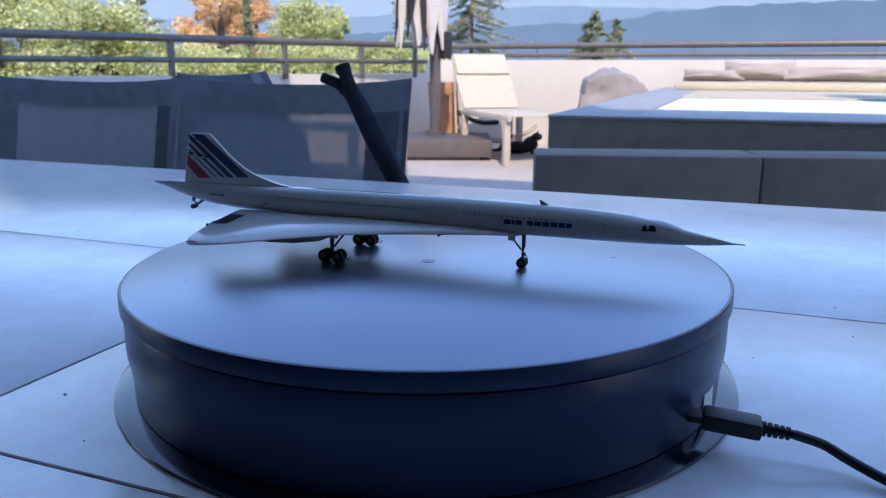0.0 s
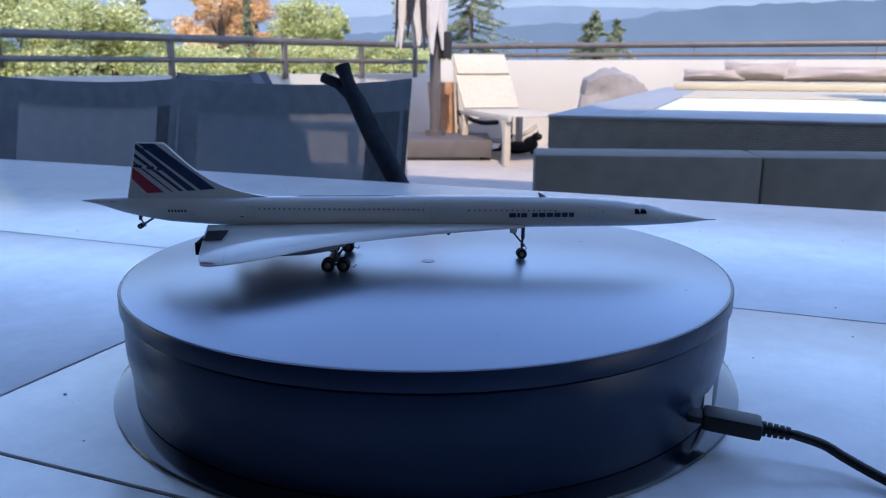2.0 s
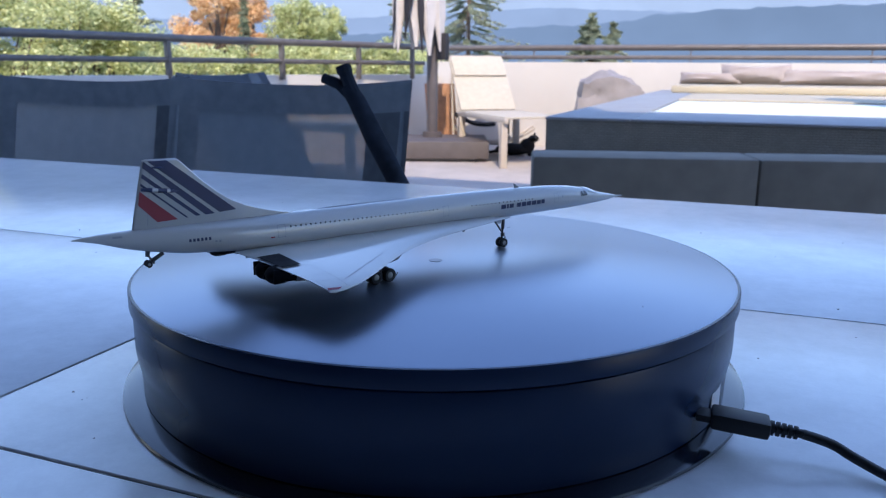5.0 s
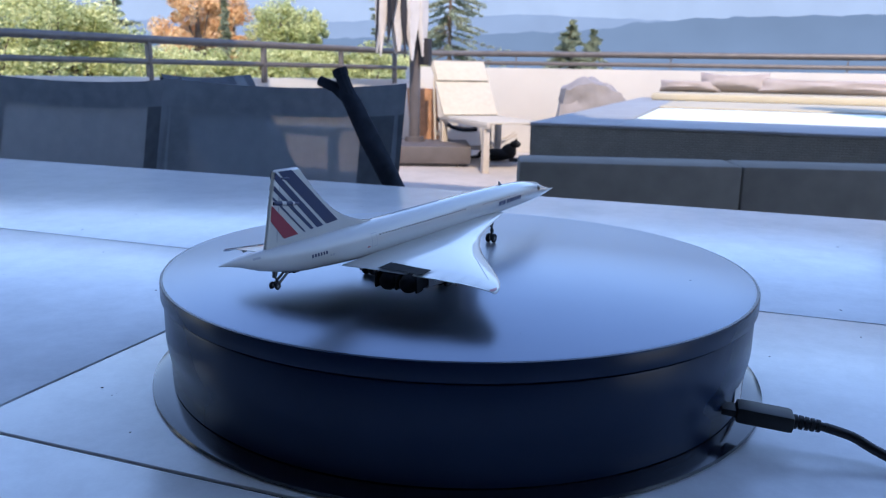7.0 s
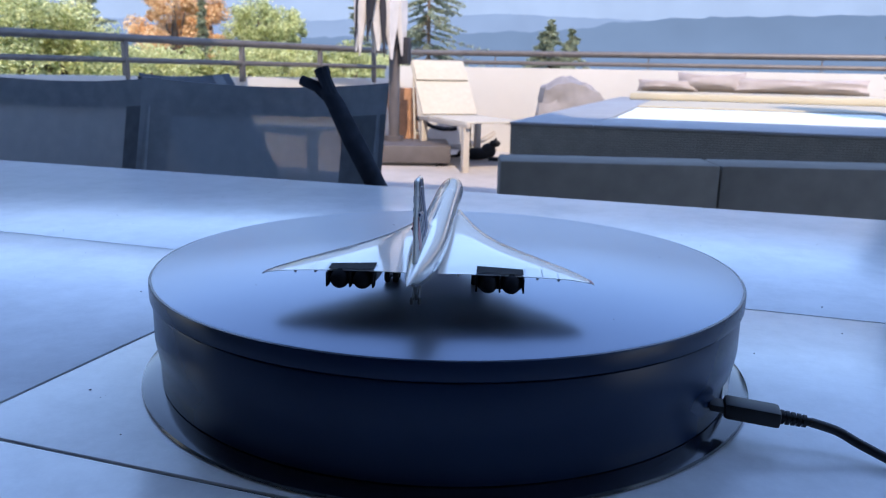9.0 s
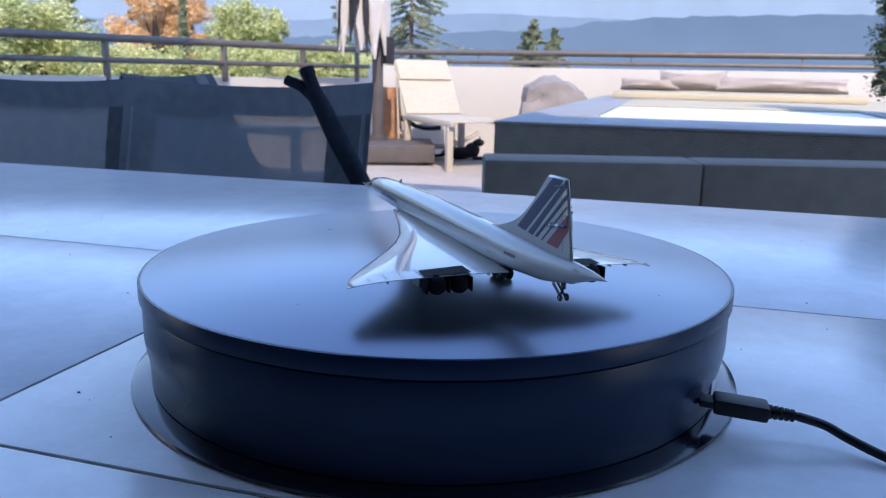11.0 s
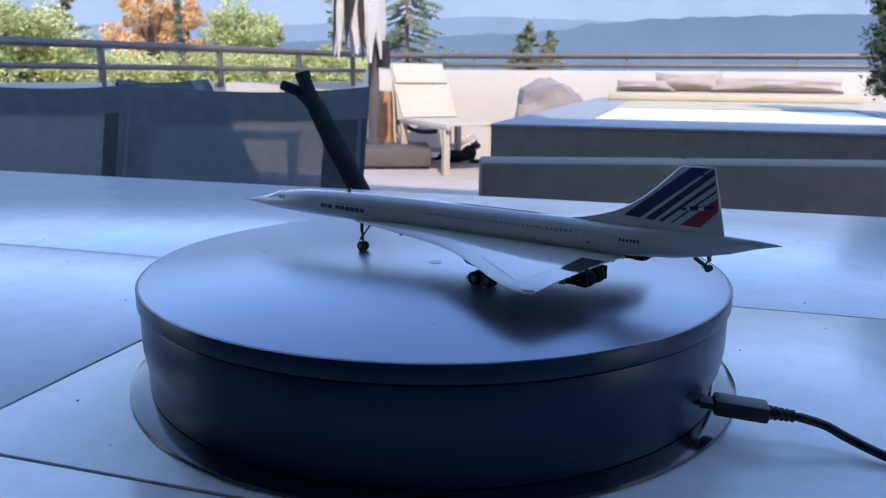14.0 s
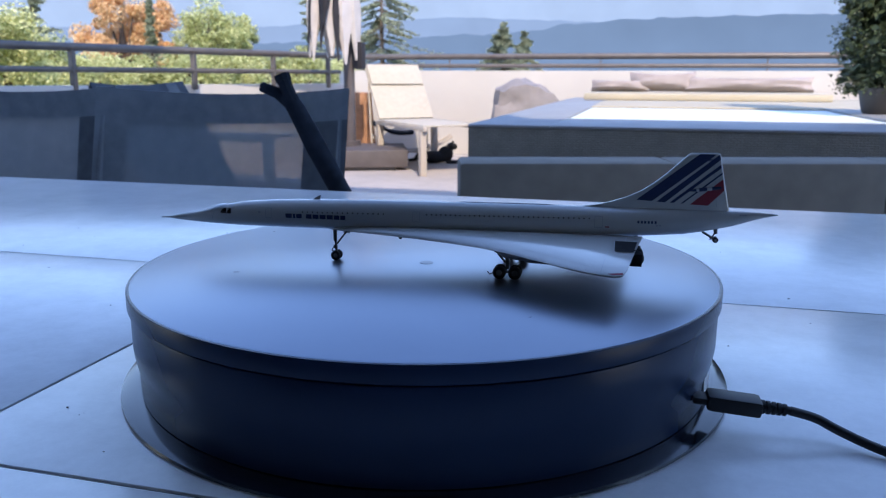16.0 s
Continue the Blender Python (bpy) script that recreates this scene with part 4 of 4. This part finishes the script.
# a furled black sunshade arm leaning across the chair
arm = thing("folded_stand", "black folded stand with forked tip leaning on a chair", "folding stand")
part("bar", tube([(-0.384, 0.635, 0.118), (-0.370, 0.635, 0.098), (-0.343, 0.635, 0.048), (-0.304, 0.635, -0.020), (-0.23, 0.635, -0.16), (-0.02, 0.66, FLOOR + .02)],
                 [.011, .0130, .0150, .0142, .0120, .011], 12), M_WRAP, arm, "thick black wrapped bar")
part("prong", tube([(-0.374, 0.635, 0.106), (-0.382, 0.633, 0.126), (-0.387, 0.632, 0.139)], [.0105, .0095, .0100], 10), M_WRAP, arm)
part("prong", tube([(-0.376, 0.637, 0.104), (-0.398, 0.634, 0.121), (-0.421, 0.633, 0.129)], [.0105, .0080, .0072], 10), M_WRAP, arm)
part("cap", tube([(-0.3862, 0.632, 0.137), (-0.3895, 0.632, 0.146)], [.0115, .0110], 10), M_WRAP, arm)

# ---- parasol with its base ----
ux, uy = spot(-21.9, 8.05)
par = thing("parasol", "furled white parasol with dark shade folds on a heavy dark base", "parasol")
bm = box(-.50, .50, -.42, .42, 0.03, .20, bevel=.015)
part("base", place(bm, pose(ux + .10, uy - .1, FLOOR, 0, 0, 21)), M_BASE, par, "square dark grey base")
part("base_foot", place(box(-.38, .38, -.38, .38, 0, .03), pose(ux + .10, uy - .1, FLOOR, 0, 0, 21)), M_ALU, par)
part("pole", tube([(ux, uy, FLOOR + .2), (ux, uy, 2.6)], .056, 16), M_BASE, par, "grey-brown mast")
part("collar", tube([(ux, uy, FLOOR + .2), (ux, uy, FLOOR + .25)], .10, 16), M_BASE, par)
part("crank_box", box(ux + .05, ux + .16, uy - .05, uy + .06, 0.22, 0.48, bevel=.01), M_CLOTHD, par)
def pleat(a, top, low, r, wide, seed):
    """One hanging lobe of slack cloth: swells downwards, then narrows to a ragged point."""
    bm = bmesh.new()
    rows = []
    n = 14
    for k in range(n + 1):
        f = k / n
        z = top + (low - top) * f
        rr = .03 + r * f ** .7
        w = wide * (.35 + .65 * min(1, f * 1.5)) * (1 if f < .72 else max(.16, 1 - ((f - .72) / .28) ** 2.0))
        w *= 1 + .22 * noise.noise(Vector((f * 5, seed * 3.7, 0)))
        sway = .035 * noise.noise(Vector((f * 3, seed * 1.9, 4.0)))
        t = Vector((-math.sin(a), math.cos(a), 0))
        o = Vector((math.cos(a), math.sin(a), 0))
        c = Vector((ux - .11, uy - .08, z)) + o * rr + t * sway
        rows.append([bm.verts.new(c + t * w * math.cos(q) + o * w * (.62 + .2 * math.cos(3 * q + seed)) * math.sin(q)) for q in (2 * math.pi * i / 12 for i in range(12))])
    for p, q in zip(rows, rows[1:]):
        for i in range(12):
            bm.faces.new((p[i], p[(i + 1) % 12], q[(i + 1) % 12], q[i]))
    bm.faces.new(rows[0])
    bm.faces.new(rows[-1][::-1])
    return bm
# angle about the mast, lower end, reach, half width, dark (painted inner shade) or white
for k, (deg, low, reach, wide, dark) in enumerate(((-152, .33, .22, .075, 0), (-120, .29, .23, .060, 0), (-98, .42, .25, .050, 1), (-78, .34, .22, .080, 0), (-60, .28, .27, .040, 1),
                                                   (-44, .26, .24, .085, 0), (-12, .30, .21, .080, 0), (24, .36, .20, .08, 0), (62, .32, .21, .08, 0), (98, .40, .22, .06, 1),
                                                   (130, .33, .21, .08, 0), (168, .36, .23, .07, 1), (-136, .38, .25, .035, 1), (-88, .62, .30, .075, 1))):
    part("canopy_fold", pleat(radians(deg), 2.5, low, reach, wide, k + 1), M_CLOTHD if dark else M_CLOTH, par, "dark fold, the furled canvas's inner shade put into its colour" if dark else "furled off-white canvas fold")
part("boom", tube([(ux, uy, 2.5), (ux - .11, uy - .08, 2.5)], .03, 10), M_RAIL, par)

# ---- deck chairs, cat, boards by the parapet ----
def lounger(angle=52, size=.68):
    """Local: seat along -y from the hinge, back rising behind it; origin on the floor under the hinge."""
    ob = thing("sun_lounger", "cream sling sun lounger with raised back in the sun", "sun lounger", group="sun loungers")
    W = .31
    part("seat", box(-W, W, -1.15, 0, .445, .462, bevel=.004), M_SLING, ob)
    bm = box(-W, W, 0, size, 0, .022, bevel=.006)
    part("backrest", place(bm, pose(0, 0.0, .46, angle, 0, 0)), M_SLING, ob)
    bm = box(-W + .01, W - .01, size - .26, size, 0.022, .05, bevel=.013)
    part("head_pillow", place(bm, pose(0, 0.0, .46, angle, 0, 0)), M_SLING, ob)
    for s in (-1, 1):
        part("side_rail", box(s * W - .02, s * W + .02, -1.2, .05, .41, .450, bevel=.004), M_BEIGE, ob)
        part("leg", box(s * W - .03, s * W + .03, -1.16, -1.10, 0, .41, bevel=.004), M_BEIGE, ob)
        part("leg", box(s * W - .03, s * W + .03, -.06, 0, 0, .41, bevel=.004), M_BEIGE, ob)
        part("stay", tube([(s * W, .3, .47 + .3 * math.tan(radians(angle))), (s * W, .22, .20), (s * W, -.02, .12)], .012, 8), M_BEIGE, ob)
    return ob


lo = lounger()
lx, ly = spot(-17.8, 8.25)
LOUNGER = pose(lx, ly, FLOOR, 0, 0, 40)
lo.matrix_basis = LOUNGER
lx, ly = spot(-33.5, 6.9)
tagged(lounger(14), "cream sling sun lounger with lowered back").matrix_basis = pose(lx, ly, FLOOR, 0, 0, 78)

cat = thing("cat", "black cat resting on the terrace floor", "cat")
kx, ky = spot(-15.9, 8.2)
CAT = pose(kx, ky, FLOOR, 0, 0, 10) @ Matrix.Diagonal((0.95, 0.9, 0.76, 1))
def blob(c, r, m=None):
    bm = bmesh.new()
    bmesh.ops.create_icosphere(bm, subdivisions=3, radius=1.0)
    for v in bm.verts:
        k = 1 + .06 * noise.noise(v.co * 3 + Vector(c) * 9)
        v.co = Vector((c[0] + v.co.x * r[0] * k, c[1] + v.co.y * r[1] * k, c[2] + v.co.z * r[2] * k))
    return place(bm, CAT)
part("body", blob((0, 0, .085), (.20, .10, .085)), M_FUR, cat)
part("chest", blob((.15, 0, .13), (.085, .07, .11)), M_FUR, cat)
part("head", blob((.22, -.01, .235), (.062, .055, .052)), M_FUR, cat)
for s in (-1, 1):
    part("ear", place(tube([(.225, s * .032, .27), (.23, s * .036, .32)], [.02, .002], 6), CAT), M_FUR, cat)
    part("paw", place(tube([(.16, s * .05, .02), (.29, s * .05, .02)], [.025, .02], 8), CAT), M_FUR, cat)
part("tail", place(tube([(-.18, 0, .05), (-.30, .06, .025), (-.38, .02, .02)], [.025, .02, .012], 8), CAT), M_FUR, cat)

bx, by = spot(-20.8, 8.9)
bm = box(-.17, .17, -.02, .02, 0, .74, bevel=.004)
thing("leaning_board", "terracotta-coloured board leaning at the parapet", "board", bm, M_WOOD, at=pose(bx - .02, by - .05, FLOOR, 12, 0, 0))
thing("ochre_cushion", "ochre cushion propped on the sun lounger seat", "cushion", box(-.10, .10, -.03, .03, 0, .19, bevel=.02), M_YELLOW,
      at=LOUNGER @ pose(.19, .06, .462, -30, 0, -10))


def folded_chair():
    """A low folded rocker: curved tube runners, a post and a slack dark seat."""
    ob = thing("folded_chair", "low folded rocking chair with slack dark fabric seat", "chair")
    for y in (-.16, .16):
        part("runner", tube([(-.44 + .088 * k, y, .10 + .17 * ((k - 5) / 5) ** 2) for k in range(11)], .012, 8), M_BEIGE, ob, "pale curved tube")
    part("post", tube([(.16, 0, .02), (.16, 0, .36)], .016, 8), M_FRAME, ob)
    part("foot", box(.10, .22, -.16, .16, 0, .02, bevel=.004), M_FRAME, ob)
    bm = bmesh.new()
    bmesh.ops.create_grid(bm, x_segments=12, y_segments=4, size=1.0)
    for v in bm.verts:
        u, w = v.co.x, v.co.y
        v.co = Vector((u * .22 - .20, w * .15, .34 - .05 * (1 - u * u) - .05 * u + .015 * noise.noise(Vector((u * 3, w * 2, 1)))))
    up = bmesh.ops.extrude_face_region(bm, geom=bm.faces[:])
    for v in [e for e in up["geom"] if isinstance(e, bmesh.types.BMVert)]:
        v.co.z += .03
    part("seat", bm, M_WRAP, ob, "slack dark fabric")
    return ob


bx, by = spot(-17.4, 8.55)
folded_chair().matrix_basis = pose(bx, by, FLOOR, 0, 0, 18)


# ---- trees below the terrace ----
def broadleaf(label, yaw, dist, top, half, leaf, seed, height=3.4, leaves=26000, size=.038, base=-9.0):
    rng = random.Random(seed)
    x, y = spot(yaw, dist)
    ob = thing("tree", label, "tree", group="trees below the terrace")
    mid = top - height / 2
    part("trunk", tube([(x, y, base), (x + .1, y, (base + mid) / 2), (x - .05, y + .05, mid), (x, y, top - .5)], [.22, .16, .10, .03], 8), M_BARK, ob)
    bl = bmesh.new()
    n = 60
    for k in range(n):
        a, e = rng.uniform(0, 6.283), rng.uniform(-1, 1)
        rr = math.sqrt(max(0, 1 - e * e)) * rng.uniform(.45, 1.05)
        c = (x + half * rr * math.cos(a), y + half * rr * math.sin(a), mid + height / 2 * e * rng.uniform(.8, 1.0))
        if k < 14:
            part("limb", tube([(x, y, mid - height * .35), ((x + c[0]) / 2, (y + c[1]) / 2, (mid - height * .3 + c[2]) / 2 + .2), c], [.05, .035, .008], 5), M_BARK, ob)
        leaf_cloud(bl, c, half * rng.uniform(.18, .40), leaves // n, size, rng, .8)
    part("crown", bl, leaf, ob, smooth=False)
    return ob


def conifer(label, yaw, dist, top, half, seed, height=4.0, sparse=1.0, size=.11, base=-9.0):
    rng = random.Random(seed)
    x, y = spot(yaw, dist)
    ob = thing("conifer", label, "tree", group="trees below the terrace")
    part("trunk", tube([(x, y, base), (x, y, top - height), (x, y, top)], [.2, .10, .012], 8), M_BARK, ob)
    bl, bl2 = bmesh.new(), bmesh.new()
    n = int(56 * sparse)
    for k in range(n):
        f = (k + rng.random()) / n
        z = top - height * f
        r = half * (f * .95 + .06) * rng.uniform(.35, 1.25)
        a = rng.uniform(0, 6.283)
        tip = Vector((x + r * math.cos(a), y + r * math.sin(a), z - r * .18 + rng.uniform(-.1, .1)))
        root = Vector((x, y, z + r * .1))
        add_tube(bl2, [root, tip], [.018, .005], 4)
        for q in range(6):
            leaf_cloud(bl, root.lerp(tip, .3 + .14 * q), .06 + .11 * r / max(half, .1), 24, size * .34, rng, .5)
    part("branchwork", bl2, M_BARK, ob)
    part("crown", bl, M_NEEDLE, ob, smooth=False)
    return ob


for k, (yaw, dist, top, half, h) in enumerate(((-53.5, 15, 1.8, 1.5, 4.0), (-50.6, 14, 1.5, 1.3, 3.6), (-48.2, 17, 2.1, 1.2, 3.9), (-46.0, 15, 1.45, 1.2, 3.4), (-43.8, 16, 1.3, 1.1, 3.2),
                                               (-41.0, 18, .75, 1.1, 2.6))):
    broadleaf("leafy tree with yellow-green sunlit crown", yaw, dist, top, half, M_LEAF_Y if k % 2 == 0 else M_LEAF_G, 20 + k, h)
for k, (yaw, dist, top) in enumerate(((-38.5, 19, .62), (-35.8, 20, .55), (-33.0, 20, .62), (-30.0, 21, .75), (-27.4, 22, .62), (-24.9, 22, .75), (-22.6, 24, .6))):
    broadleaf("low green tree top behind the railing", yaw, dist, top, 1.15, M_LEAF_G if k % 3 else M_LEAF_Y, 40 + k, 2.2, 18000, .042)
broadleaf("tree with orange autumn leaves", -36.8, 23, 2.35, 1.05, M_LEAF_O, 61, 3.0, 24000, .044)
broadleaf("tree with orange autumn leaves", -34.6, 24, 2.2, .8, M_LEAF_O, 62, 2.6, 17600, .044)
broadleaf("rounded green tree in the sun", -31.2, 23, 2.1, 1.05, M_LEAF_G, 63, 2.9, 24000, .044)
broadleaf("rounded green tree in the sun", -29.0, 24, 1.75, .7, M_LEAF_G, 64, 2.4, 16000, .044)
conifer("sparse young conifer above the tree tops", -42.0, 19, 2.3, .8, 71, 2.8, 1.2)
conifer("narrow dark conifer among orange trees", -35.0, 21, 2.2, .28, 72, 3.0, 1.4)
conifer("tall sparse conifer behind the parasol", -19.3, 26, 4.3, 2.5, 73, 5.2, 3.0, .13)
conifer("tall sparse conifer behind the parasol", -24.2, 26, 3.6, 1.2, 74, 4.4, 1.2, .12)
conifer("small dark conifer behind the parapet", -10.6, 22, 1.55, 1.15, 75, 1.8, 2.0, .11)
conifer("small dark conifer behind the parapet", -9.1, 23, 1.4, .85, 76, 1.7, 1.5, .11)

# ---- table tiles ----
def tile_mesh(x0, x1, y0, y1):
    g = 0.0009
    return finish(box(x0 + g, x1 - g, y0 + g, y1 - g, -0.012, 0.0, bevel=0.0007), "tile", M_CERAMIC)


for y0, y1, cuts in ((-0.75, -0.451, (-1.30, -0.7, 0.5, 1.25)), (-0.451, -0.151, (-1.30, -0.96, 0.24, 1.25)), (-0.151, 0.1476, (-1.30, -0.162, 1.04, 1.25)),
                     (0.1476, 0.548, (-1.30, -1.0, 1.25))):
    for x0, x1 in zip(cuts, cuts[1:]):
        new("tile", tile_mesh(x0, x1, y0, y1)).parent = table


# crumbs and grit on the table
rngt = random.Random(12)
bm = bmesh.new()
for cx, cy, r in [(-0.136, -0.101, .0006), (-0.093, -0.132, .0004)] + [(rngt.uniform(-.45, .5), rngt.uniform(-.28, .45), rngt.uniform(.00018, .0006)) for _ in range(110)]:
    if math.hypot(cx, cy) < .155:
        continue
    q = bmesh.ops.create_icosphere(bm, subdivisions=1, radius=r)
    for v in q["verts"]:
        v.co = Vector((cx + v.co.x * rngt.uniform(.8, 1.6), cy + v.co.y, max(0.00005, r * .4 + v.co.z * .5)))
thing("table_grit", "dark crumbs and grit scattered on the tiles", "crumbs", bm, M_CRUMB, kind="stuff")


def motions():
    turn = [(0.0, 2.01), (1.5, 19.2), (3.5, 42.2), (7.0, 82.11), (9.8, 113.3), (12.5, 142.91), (14.5, 165.7), (16.0, 183.15)]
    walk(jet, [(t, pose(0, 0, DISC, 0, 0, a)) for t, a in turn])
    walk(plate, [(t, pose(0, 0, 0, 0, 0, a)) for t, a in turn])


motions()
